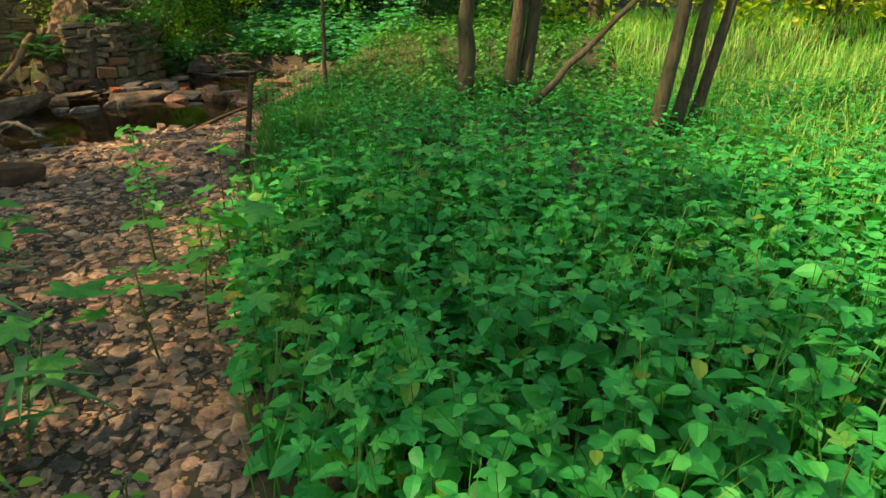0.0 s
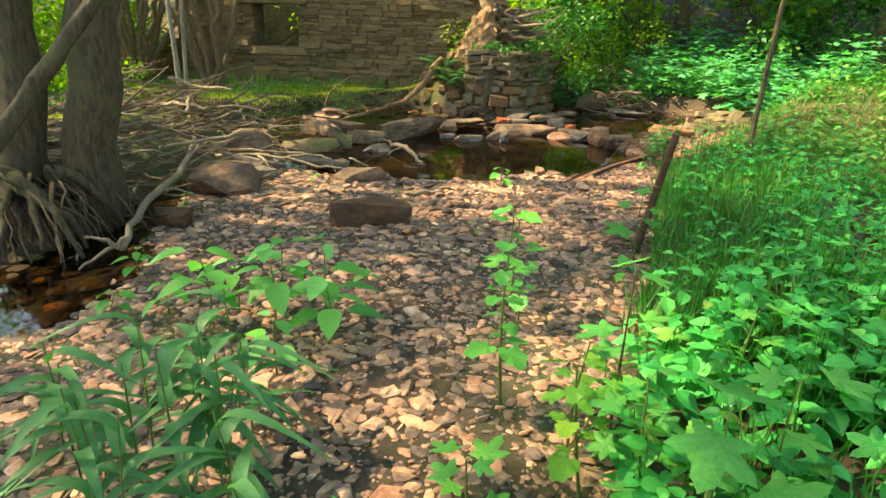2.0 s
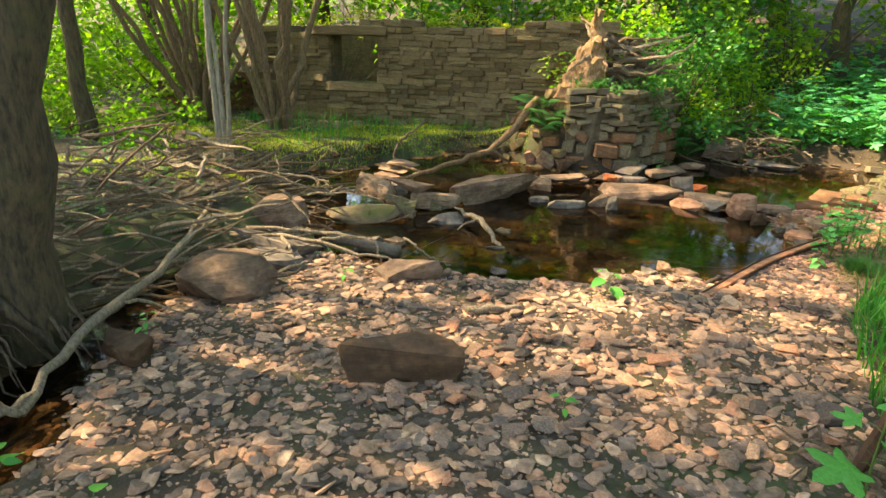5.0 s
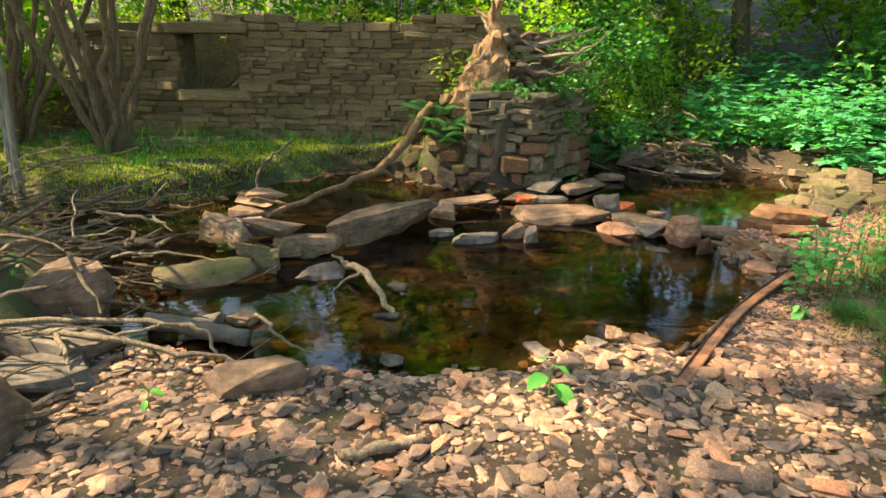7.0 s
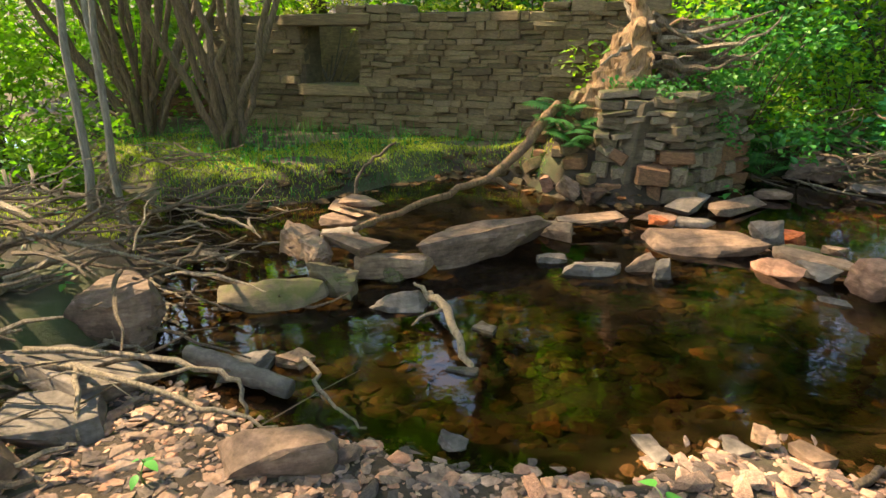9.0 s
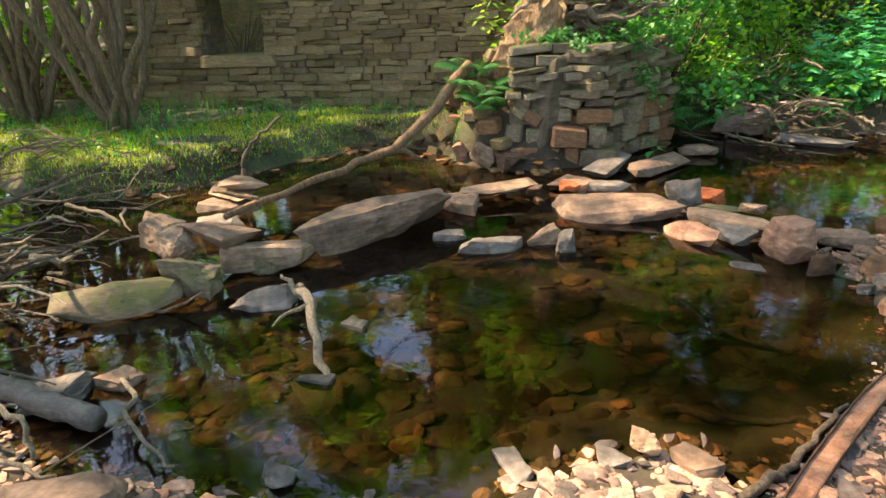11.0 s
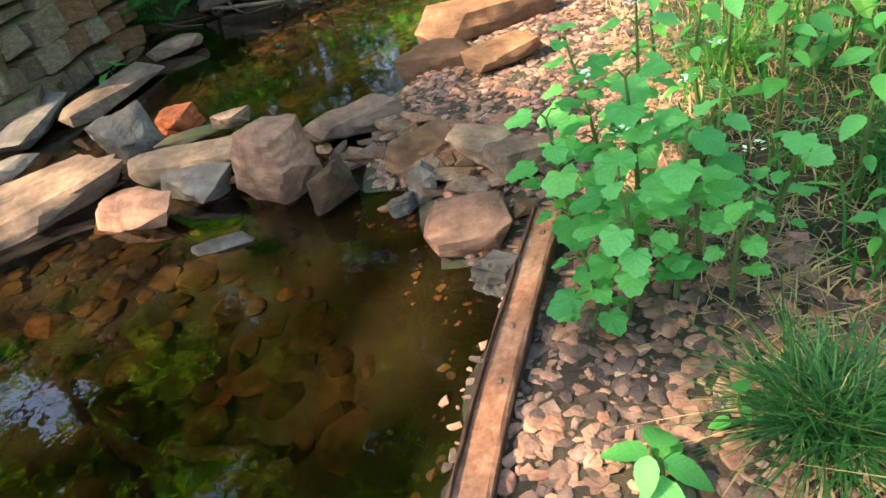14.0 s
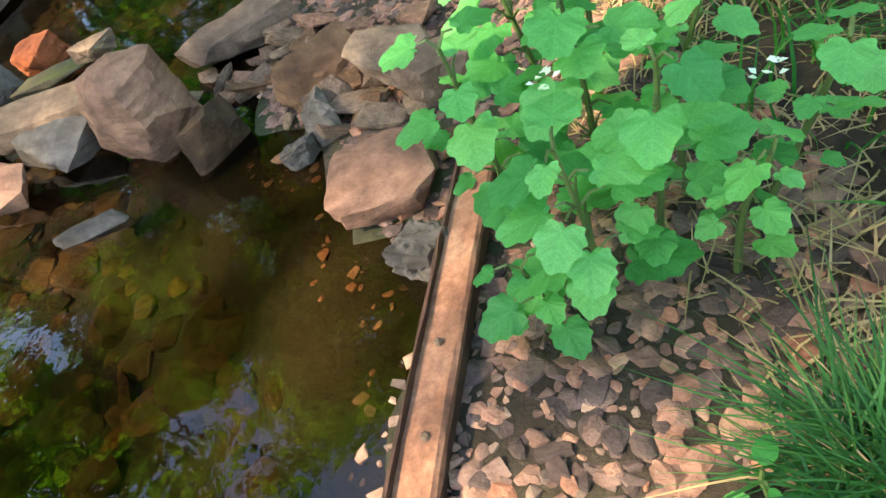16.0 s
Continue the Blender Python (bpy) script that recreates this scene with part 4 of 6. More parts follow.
def tree(x, y, tall, radius, lean, mat, label, seed, crown=(2.4, 26, 70, 0.13), crown_from=0.55, name="tree", stems=1, leaf=None, splay=0.3, limbs=7, group="", steps=18):
    r0 = np.random.default_rng(seed)
    z0 = drop(x, y, -0.12)
    root = hold(name, (x, y, z0), label, "tree", group)
    tips = []
    for s in range(stems):
        a = s * 2.4 + seed
        off = np.array((math.cos(a), math.sin(a), 0)) * radius * (1.3 if stems > 1 else 0)
        h = tall * r0.uniform(0.85, 1.05)
        tilt = np.array((*lean, 0.0)) + (off / (np.linalg.norm(off) + 1e-9) * splay * r0.uniform(0.25, 1.25) + np.array((r0.normal(0, 0.08), r0.normal(0, 0.08), 0)) if stems > 1 else 0)
        base = np.array((x, y, z0)) + off
        pts = [base, base + (0, 0, h * 0.3) + tilt * h * 0.25, base + (0, 0, h * 0.65) + tilt * h * 0.62, base + (0, 0, h) + tilt * h]
        path = bent(pts, steps, radius * (0.25 if stems == 1 else 0.8), seed * 10 + s)
        flare = 1.35 if stems == 1 else 1.1
        under("trunk", mesh_from("trunk", *tube(path, [radius * flare, radius, radius * 0.85, radius * 0.6, radius * 0.22], 12 if radius > 0.08 else 8, 0.16, seed + s), mat, True), root)
        for k in range(limbs):
            fr = r0.uniform(crown_from, 0.97)
            st = path[int(fr * (steps - 1))]
            b = r0.uniform(0, 6.28)
            ln = tall * r0.uniform(0.14, 0.30)
            tip = st + np.array((math.cos(b) * ln, math.sin(b) * ln, ln * r0.uniform(0.1, 0.7)))
            rr = radius * (1.1 - fr) * 0.6 + 0.006
            under("limb", mesh_from("limb", *tube(bent([st, (st + tip) / 2 + r0.normal(0, ln * 0.06, 3), tip], 8, ln * 0.012, seed + k), [rr, rr * 0.6, rr * 0.2], 6, 0.15, k), mat, True), root)
            tips.append(tip)
        tips.append(path[-1])
    if crown:
        spread, clumps, per, size = crown
        cs = [tips[k % len(tips)] + r0.normal(0, spread * 0.42, 3) * (1, 1, 0.7) for k in range(clumps)]
        rs = r0.uniform(0.25, 0.6, clumps) * spread * 0.62
        under("crown", mesh_from("crown", *crown_leaves(cs, rs, per, size, seed), leaf or M_CANOPY), root)
    return root


# the double trunk by the left channel
tree(-6.76, 3.74, 9.5, 0.135, (0.14, 0.10), M_BARK, "thick dark mossy tree trunk leaning by the channel", 1, (2.2, 12, 60, 0.12), 0.6)
tree(-6.50, 4.12, 9.0, 0.18, (0.17, 0.13), M_BARK, "thick dark-barked trunk beside its twin", 2, (2.2, 12, 60, 0.12), 0.6)
branch("dead_limb", [(-5.87, 2.92, 0.53), (-5.84, 3.4, 1.01), (-5.72, 3.76, 1.51), (-5.51, 4.12, 1.99), (-5.31, 4.39, 2.69)], [0.07, 0.062, 0.055, 0.045, 0.03], M_BARK, "dark bare limb slanting across the trunks", 31, steps=16)
roots = hold("root_mass", (-6.5, 3.7, 0.1), "dark tangled tree roots hanging down the channel bank", "roots")
for k in range(80):
    a = -0.9 + 2.2 * rng.random()
    st = np.array((-6.62 + rng.normal(0, 0.14), 3.72 + rng.normal(0, 0.28), rng.uniform(0.35, 0.6)))
    en = st + (math.cos(a) * rng.uniform(0.35, 0.75), math.sin(a) * rng.uniform(0.3, 0.6), 0)
    en[2] = rng.uniform(-0.04, 0.1)
    mid = st * 0.45 + en * 0.55 + (0.04, 0, rng.uniform(0.05, 0.16))
    rr = rng.uniform(0.005, 0.022) if k % 6 else 0.05
    under("root", mesh_from("root", *tube(bent([st, mid, en], 9, 0.015, k), [rr, rr * 0.7, rr * 0.3], 6, 0.3, k), M_TWIG if k % 3 else M_BARK, True), roots)
# coppiced stems before the ruin
tree(-11.85, 9.2, 6.5, 0.048, (-0.05, 0.0), M_BARK_TAN, "multi-stemmed tan coppice tree on the mossy bank", 3, (1.8, 14, 60, 0.10), 0.7, stems=11, splay=0.44, limbs=3)
tree(-13.6, 8.7, 6.5, 0.045, (-0.08, 0.0), M_BARK_TAN, "spreading hazel coppice with many thin tan stems", 4, (2.0, 14, 60, 0.10), 0.65, stems=20, splay=0.55, limbs=2)
tree(-9.62, 7.15, 4.6, 0.03, (0.07, 0.03), M_BARK_GREY, "slim pale grey sapling rising from the sticks", 5, (1.2, 10, 45, 0.09), 0.6, limbs=4)
tree(-9.35, 6.9, 4.8, 0.033, (-0.08, 0.04), M_BARK_GREY, "slim pale grey sapling with a curved foot", 6, (1.2, 10, 45, 0.09), 0.6, limbs=4)
tree(-9.75, 7.2, 4.2, 0.035, (-0.16, 0.05), M_BARK_GREY, "thin grey leaning sapling", 7, None, 0.6, limbs=3)
# trunks to the east
tree(1.95, 7.2, 8.5, 0.068, (0.10, 0.02), M_BARK, "slender dark trunk of a clump of three", 8, (2.0, 4, 50, 0.13), group="three trunks")
tree(2.15, 7.3, 8.2, 0.06, (0.17, 0.03), M_BARK, "slender leaning trunk of a clump of three", 9, (2.0, 4, 50, 0.13), group="three trunks")
tree(2.35, 7.4, 8.0, 0.055, (0.22, 0.02), M_BARK, "thin leaning trunk of a clump of three", 10, (2.0, 4, 50, 0.13), group="three trunks")
tree(-0.25, 9.6, 9.0, 0.10, (0.0, 0.0), M_BARK, "straight dark tree trunk among low plants", 11, (2.0, 4, 60, 0.13))
tree(0.45, 10.2, 9.0, 0.095, (0.06, 0.0), M_BARK, "dark trunk of a pair", 12, (2.0, 4, 60, 0.13), group="pair of trunks")
tree(0.62, 10.3, 9.0, 0.085, (0.12, 0.0), M_BARK, "dark leaning trunk of a pair", 13, (2.0, 4, 60, 0.13), group="pair of trunks")
branch("dead_limb", [(0.55, 8.6, 0.3), (1.3, 9.0, 1.0), (2.1, 9.3, 1.75), (2.9, 9.6, 2.5)], [0.05, 0.045, 0.035, 0.02], M_BARK, "bare dark pole slanting up from the plants", 32, steps=12)
tree(-2.35, 9.55, 4.5, 0.028, (0.02, 0.02), M_BARK, "thin sapling on the grassy bank", 14, (1.0, 8, 50, 0.10), 0.6, limbs=4)
# woodland round about
# (-9.4, -1.8) is added for shade; from (-15.5, -4) on, to screen reflected sky
WOODS = [(-9.4, -1.8, 12), (-19, -1, 10), (-18, 14, 12), (-13, 16, 11), (-9.5, 18, 10), (-5.5, 20, 9.5), (-1.5, 19, 9), (3, 16, 8.5), (9, 13, 10), (13, 8, 10), (5, -2, 11), (0.5, -5, 11),
         (-4, -7, 11), (-23, 7, 13), (-21, 16, 13), (-15, 22, 14), (-7, 26, 14), (1, 26, 14), (8, 22, 13), (13, 14, 12), (12, 3, 12), (-4, 33, 15), (-13, 31, 15), (5, 34, 15), (-15.5, -4, 10), (-3.2, 26.5, 13), (-9, 23.5, 13), (-11.8, 26, 14), (4.2, 29, 14), (-6.2, 30, 15), (-1.2, 29.5, 14), (-16, 27, 14), (-19, 11, 13), (-12.8, 21, 13)]
for k, (x, y, h) in enumerate(WOODS):
    leafy = 330 if y > 12 and x < 4 else 110
    tree(x + rng.normal(0, 0.5), y + rng.normal(0, 0.5), h, 0.12 + 0.06 * rng.random(), (rng.normal(0, 0.05), rng.normal(0, 0.05)), M_BARK, "tall broad-leaved woodland tree in summer leaf", 100 + k,
         (3.6, 34, leafy, 0.22), 0.42, limbs=11, group="woodland trees")


# trees added sunward so their unseen crowns shade the gravel and pool
for k, x, y, h in ((0, -11.5, 4.4, 12.5), (1, -13.2, 1.4, 12.5), (3, -14.6, 5.0, 12.5), (4, -11.5, -2.2, 12)):
    tree(x, y, h, 0.15, (0.02, 0.01), M_BARK, "tall dense-crowned tree added to shade the gravel and pool", 140 + k, (3.4, 34, 90, 0.19), 0.62, limbs=12, group="woodland trees")


# added crown that darkens the left shore's gravel by its shadow
tree(-10.6, 3.6, 8.5, 0.10, (0.02, 0.0), M_BARK, "young leafy tree added to shade the left shore", 146, (2.0, 20, 90, 0.15), 0.6, limbs=9, group="woodland trees")


# thin crown added sunward of the weir to break up its sunlight
tree(-13.2, 6.6, 10.0, 0.11, (0.0, 0.0), M_BARK, "open-crowned tree added to dapple the weir with shade", 147, (2.0, 8, 45, 0.14), 0.66, limbs=7, group="woodland trees")


# ---- undergrowth ----
def shrub(name, x, y, size, tall, count, leaf, mat, label, seed, stuff=False, lift=0.0):
    """A bush: thin stems and many small leaves in uneven clumps."""
    r0 = np.random.default_rng(seed)
    z = drop(x, y)
    root = hold(name, (x, y, z), label, "shrub")
    cs = np.column_stack([x + r0.normal(0, size * 0.42, 16), y + r0.normal(0, size * 0.42, 16), z + lift + r0.uniform(0.15, 0.95, 16) * tall])
    stems = [tube(bent([(x + r0.normal(0, 0.1), y + r0.normal(0, 0.1), z - 0.05), (np.array((x, y, z)) + c) / 2 + r0.normal(0, 0.08, 3), c], 6), [0.018, 0.004], 5) for c in cs]
    under("stem", mesh_from("stem", *joined(stems), M_STEM_BROWN), root)
    under("foliage", mesh_from("foliage", *crown_leaves(cs, r0.uniform(0.25, 0.5, 16) * size, count // 16, leaf, seed, 0.8), mat), root)
    return root


BUSHES = [(-6.5, 15.6, 1.4, 1.9), (-7.4, 15.0, 1.4, 2.2), (-7.3, 13.9, 1.1, 1.7), (-8.0, 14.4, 1.4, 2.4), (-3.6, 19.8, 1.6, 2.0), (-1.6, 19, 1.5, 1.8), (-6.6, 18, 2.0, 3.2),
          (-8.5, 16.5, 2.2, 3.5), (-11.5, 15.0, 2.2, 3.4), (-14.5, 12.5, 2.2, 3.2), (-15.0, 9.0, 1.8, 2.2), (-17.5, 10.5, 2.4, 3.4), (-14, 6.0, 1.4, 1.6), (-3, 20.5, 2.4, 3.5), (0.5, 16.5, 2.0, 2.0),
          (-12.5, 19, 3.0, 5), (-18, 20, 3.4, 5), (-6, 24, 3.4, 5), (2, 22, 3.2, 4), (-9.5, 22, 3.4, 5.5), (-22, 13, 3, 5), (8, 16, 3, 3.5),
          (-16.5, 7.2, 1.8, 2.4), (-13.2, 14.2, 2.0, 3.0), (-10.5, 15.2, 2.0, 3.0), (-16.5, 15, 2.6, 4.0), (-20, 9.5, 2.6, 4.0), (-19, 5, 2.4, 3.0), (-14.5, 17, 2.8, 4.5), (-9.5, 19.5, 2.6, 4.5),
          (-4.5, 21, 2.6, 4), (-1.0, 24, 3.2, 5), (-16, 2, 2, 2.2), (-25, 9, 3.4, 5.5), (-26, 17, 3.6, 6)]
BUSHES += [(-13.0, 7.15, 1.2, 0.9), (-15.2, 7.0, 1.3, 1.3), (9, 9, 2.4, 2.2), (11, 12, 2.8, 3), (7, 14, 2.4, 2.4), (14, 10, 3, 3.5), (4.5, 16.5, 2.4, 2.4), (12, 17, 3.4, 4), (17, 13, 3.4, 5)]
# yellower leaves in the east and far west stand in for sunlight
for k, (x, y, s, h) in enumerate(BUSHES):
    shrub("bush", x, y, s, h, 1500 if s < 2.3 else 1900, 0.10 if s < 1.6 else 0.15 if s < 2.3 else 0.22, M_SUNLIT_BUSH if x > 3.5 else M_CANOPY if x < -12 or k % 3 == 0 else M_SHRUB, "dense green bush of broad-leaved undergrowth", 300 + k)


def carpet(name, places, tall, pairs, leaf, template, mat, stem_mat, label, seed, category="plants", droop=-0.12):
    """Upright herbs with paired leaves, too many to count."""
    r0 = np.random.default_rng(seed)
    n = len(places)
    z = height(places)
    h = tall * r0.uniform(0.55, 1.15, n)
    lean = r0.normal(0, 0.10, (n, 2))
    P, W, S, stems = [], [], [], []
    for k in range(pairs):
        fr = (k + 1) / pairs
        a = r0.uniform(0, 3.14, n) if k == 0 else a + 1.57
        for side in (0, 3.1416):
            t = a + side + r0.normal(0, 0.25, n)
            P.append(np.column_stack([places[:, 0] + lean[:, 0] * h * fr, places[:, 1] + lean[:, 1] * h * fr, z + h * fr]))
            W.append(np.column_stack([np.cos(t), np.sin(t), droop + 0.5 * (fr - 0.6) + r0.normal(0, 0.15, n)]))
            S.append(leaf * r0.uniform(0.75, 1.25, n) * (1.0 - 0.45 * fr ** 3))
    P, W, S = np.concatenate(P), np.concatenate(W), np.concatenate(S)
    root = hold(name, (places[:, 0].mean(), places[:, 1].mean(), float(z.mean())), label, category, kind="stuff")
    lv = mesh_from("leaves", *oriented(*template, P, W, r0.normal(0, 0.3, len(P)), S), mat)
    tagged(under("leaves", lv, root), kind="stuff")
    b = np.column_stack([places, z - 0.02])
    t = np.column_stack([places + lean * h[:, None], z + h])
    wv = np.concatenate([b + (0.003, 0, 0), b - (0.002, 0.003, 0), b - (0.002, -0.003, 0), t + (0.0015, 0, 0), t - (0.001, 0.0015, 0), t - (0.001, -0.0015, 0)])
    i = np.arange(n)
    fs = [[int(q) for q in (k, k + n, k + 4 * n, k + 3 * n)] for k in i] + [[int(q) for q in (k + n, k + 2 * n, k + 5 * n, k + 4 * n)] for k in i] + [[int(q) for q in (k + 2 * n, k, k + 3 * n, k + 5 * n)] for k in i]
    tagged(under("stalks", mesh_from("stalks", wv, fs, stem_mat), root), kind="stuff")
    return root


def spots(x0, x1, y0, y1, per_m2, test):
    n = int((x1 - x0) * (y1 - y0) * per_m2)
    p = np.column_stack([rng.uniform(x0, x1, n), rng.uniform(y0, y1, n)])
    return p[test(p)]


def path_gap(p, keep):
    """Clear of the line walked."""
    line = np.array([(0, 0), (-0.7, 1.25), (-1.2, 1.95), (-1.75, 2.6), (-2.3, 3.4), (-3.0, 4.5), (-3.5, 5.5), (-3.4, 6.4), (-3.75, 7.5), (-3.55, 8.6), (-3.45, 9.3)])
    return np.min([seg_dist(p, a, b) for a, b in zip(line[:-1], line[1:])], 0) > keep


carpet("nettle_bed", spots(-1.8, 3.6, 0.6, 5.2, 46, lambda p: (past_grass(p) > 0.12) & path_gap(p, 0.3)), 0.46, 4, 0.135, LEAF_NETTLE, M_NETTLE, M_STEM, "dense bed of green nettles and low herbs", 41)
carpet("bramble_bed", spots(-1.6, 3.6, 0.6, 6.5, 16, lambda p: (past_grass(p) > 0.15) & path_gap(p, 0.3)), 0.5, 3, 0.15, LEAF_LOBED, M_NETTLE, M_STEM, "lobed-leaved low plants among the nettles", 40)
carpet("nettle_bed", spots(-2.9, 5.0, 5.2, 9.5, 34, lambda p: (past_grass(p) > 0.2)), 0.42, 4, 0.105, LEAF_SIMPLE, M_NETTLE, M_STEM, "dense bed of nettles under the trees", 42)
carpet("herb_bed", spots(-3.2, 3.0, 9.5, 20.0, 14, lambda p: (past_grass(p) > 0.6)), 0.4, 4, 0.14, LEAF_SIMPLE, M_SHRUB, M_STEM, "low herbs on the far grassy bank", 43)
carpet("herb_bed", spots(3.2, 7.0, -1.0, 9.5, 14, lambda p: (past_grass(p) > 0.6)), 0.4, 4, 0.14, LEAF_SIMPLE, M_SHRUB, M_STEM, "low herbs on the rising slope", 44)
carpet("herb_bed", spots(-16, -9.7, 7.5, 13.5, 9, lambda p: (depth_in(p, WEST) > 0.35)), 0.16, 3, 0.07, LEAF_SIMPLE, M_SHRUB, M_STEM, "low herbs on the mossy bank", 45)
carpet("herb_bed", spots(-14, -6.2, -2, 6.6, 9, lambda p: (depth_in(p, ISLE) > 0.3)), 0.22, 3, 0.08, LEAF_SIMPLE, M_SHRUB, M_STEM, "low herbs on the shaded bank", 46)
carpet("butterbur_bed", spots(-6.0, -1.6, 14.9, 19.5, 26, lambda p: (depth_in(p, EAST) > 0.1) | (depth_in(p, WEST) > 0.15)), 0.75, 3, 0.24, LEAF_LOBED, M_BUTTERBUR, M_STEM, "bright blue-green broad-leaved plants beyond the pool", 47)
carpet("herb_bed", spots(-9.4, -4.3, 13.6, 19, 22, lambda p: depth_in(p, WEST) > 0.02), 0.5, 4, 0.16, LEAF_SIMPLE, M_SHRUB, M_STEM, "green herbs on the slope behind the pier", 48)


def blades(name, places, tall, width, mat, label, seed, bend=0.5, category="grass", kind="stuff"):
    """Grass: arching tapered blades."""
    r0 = np.random.default_rng(seed)
    n = len(places)
    z = height(places)
    a = r0.uniform(0, 6.283, n)
    h = tall * r0.uniform(0.5, 1.2, n)
    b = bend * r0.uniform(0.2, 1.3, n)
    w = width * r0.uniform(0.7, 1.3, n)
    V = []
    for t, k in ((0, 1.0), (0.4, 0.9), (0.75, 0.6), (1.0, 0.0)):
        out = h * b * t * t
        c = np.column_stack([places[:, 0] + np.cos(a) * out, places[:, 1] + np.sin(a) * out, z + h * (t - 0.35 * b * t * t) - 0.01])
        sd = np.column_stack([-np.sin(a), np.cos(a), np.zeros(n)]) * (w * k)[:, None] * 0.5
        V += [c - sd, c + sd] if k else [c]
    v = np.concatenate(V)
    i = np.arange(n)
    f = []
    for s in (0, 2):
        f.extend(np.column_stack([i + s * n, i + (s + 1) * n, i + (s + 3) * n, i + (s + 2) * n]).tolist())
    f.extend(np.column_stack([i + 4 * n, i + 5 * n, i + 6 * n]).tolist())
    return thing(name, v, f, mat, label, category, kind=kind)


blades("grass", spots(-3.4, 0.5, 4.6, 8.7, 430, lambda p: (past_grass(p) > 0.05) & (past_grass(p) < 1.3)), 0.44, 0.010, M_GRASS, "tall soft green grass along the gravel's edge", 51, 0.6)
blades("grass", spots(-3.6, 2.0, 8.7, 16, 480, lambda p: (past_grass(p) > 0.16)), 0.18, 0.007, M_GRASS, "green grass with dry stems on the bank", 52, 0.8)
blades("dry_grass", spots(-3.55, -1.0, 9.0, 15.5, 520, lambda p: (past_grass(p) > -0.06)), 0.10, 0.005, M_STRAW, "straw-coloured dry grass stems on the bank", 53, 1.4)
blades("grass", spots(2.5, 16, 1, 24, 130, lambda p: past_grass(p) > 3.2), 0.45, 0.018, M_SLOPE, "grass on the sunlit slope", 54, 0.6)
blades("moss", spots(-13.5, -8.3, 7.7, 12.8, 1500, lambda p: (depth_in(p, WEST) > 0.06 + 0.1 * wavy(p, 3.0)) & (depth_in(p, WEST) < 1.7) & (wavy(p, 1.7, 2.0) > -0.55)), 0.06, 0.010, M_MOSS, "yellow-green moss and fine grass on the bank", 55, 0.8, "moss")
blades("moss", spots(-11.8, -8.7, 5.4, 7.2, 1100, lambda p: (depth_in(p, ISLE) > 0.12) & (wavy(p, 1.9, 1.0) > -0.2)), 0.06, 0.010, M_MOSS, "yellow-green moss on the low bank behind the driftwood", 59, 0.8, "moss")
blades("dry_grass", spots(-3.5, -2.5, 9.0, 11.4, 1700, lambda p: past_grass(p) > -0.08), 0.06, 0.004, M_STRAW, "flattened straw and dry stems on the bank", 60, 2.2)
blades("grass", spots(-13.5, -8.7, 8.2, 13.0, 60, lambda p: (depth_in(p, WEST) > 0.5)), 0.3, 0.010, M_GRASS, "grass at the foot of the ruined wall", 56, 0.6)


def tuft(x, y, tall, count, mat, label, seed, name="grass_tuft"):
    """A tussock: green blades in sheaves, dry ones hanging round the foot."""
    r0 = np.random.default_rng(seed)
    root = hold(name, (x, y, drop(x, y)), label, "grass tuft")
    for k in range(7):
        n = count // 6
        p = np.column_stack([x + r0.normal(0, 0.035, n), y + r0.normal(0, 0.035, n)])
        dry = k == 6
        ob = blades("dry_sheaf" if dry else "blade_sheaf", p if not dry else p + r0.normal(0, 0.03, p.shape), tall * (0.75 if dry else 1), 0.0045, M_STRAW if dry else mat, "dry straw-coloured blades round the foot" if dry else "", seed + k, 1.7 if dry else 1.25, "", "")
        ob.parent = root
        ob.matrix_parent_inverse = Matrix.Translation(root.location).inverted()
    return root


blades("grass", spots(-1.3, 2.2, 0.8, 5.4, 120, lambda p: past_grass(p) > 0.1), 0.52, 0.008, M_GRASS, "thin grass stems among the nettles", 57, 0.5)
blades("hanging_grass", spots(-10.8, -8.3, 7.7, 12.0, 420, lambda p: np.abs(depth_in(p, WEST) - 0.14) < 0.14), 0.2, 0.008, M_TUFT, "dark grass hanging over the edge of the mossy bank", 58, 1.6)
tuft(-3.20, 9.5, 0.18, 800, M_TUFT, "dense dark green grass tuft with arching blades", 61)
tuft(-2.85, 10.15, 0.2, 200, M_TUFT, "green grass tuft on the bank", 62)
tuft(-3.05, 10.9, 0.22, 200, M_GRASS, "soft green grass tuft on the bank", 63)
tuft(-2.9, 9.2, 0.3, 300, M_GRASS, "half-dry grass tuft on the bank", 64)


def leaf_parts(root, template, mats, items, name="leaf"):
    """One object a leaf: (place, way, roll, size) each, on shared meshes."""
    key = (id(template[1]), name)
    for k, (p, w, r, s) in enumerate(items):
        mt = mats[k % len(mats)]
        if (key, mt.name) not in SHARED:
            SHARED[(key, mt.name)] = mesh_from(name, template[0], template[1], mt, True)
        w = Vector(w).normalized()
        side = w.cross(Vector((0, 0, 1))).normalized()
        top = side.cross(w)
        m = Matrix((side, w, top)).transposed().to_4x4()
        under(name, SHARED[(key, mt.name)], root, Matrix.Translation(p) @ m @ Matrix.Rotation(r, 4, "Y") @ Matrix.Diagonal((s, s, s, 1)))


SHARED = {}


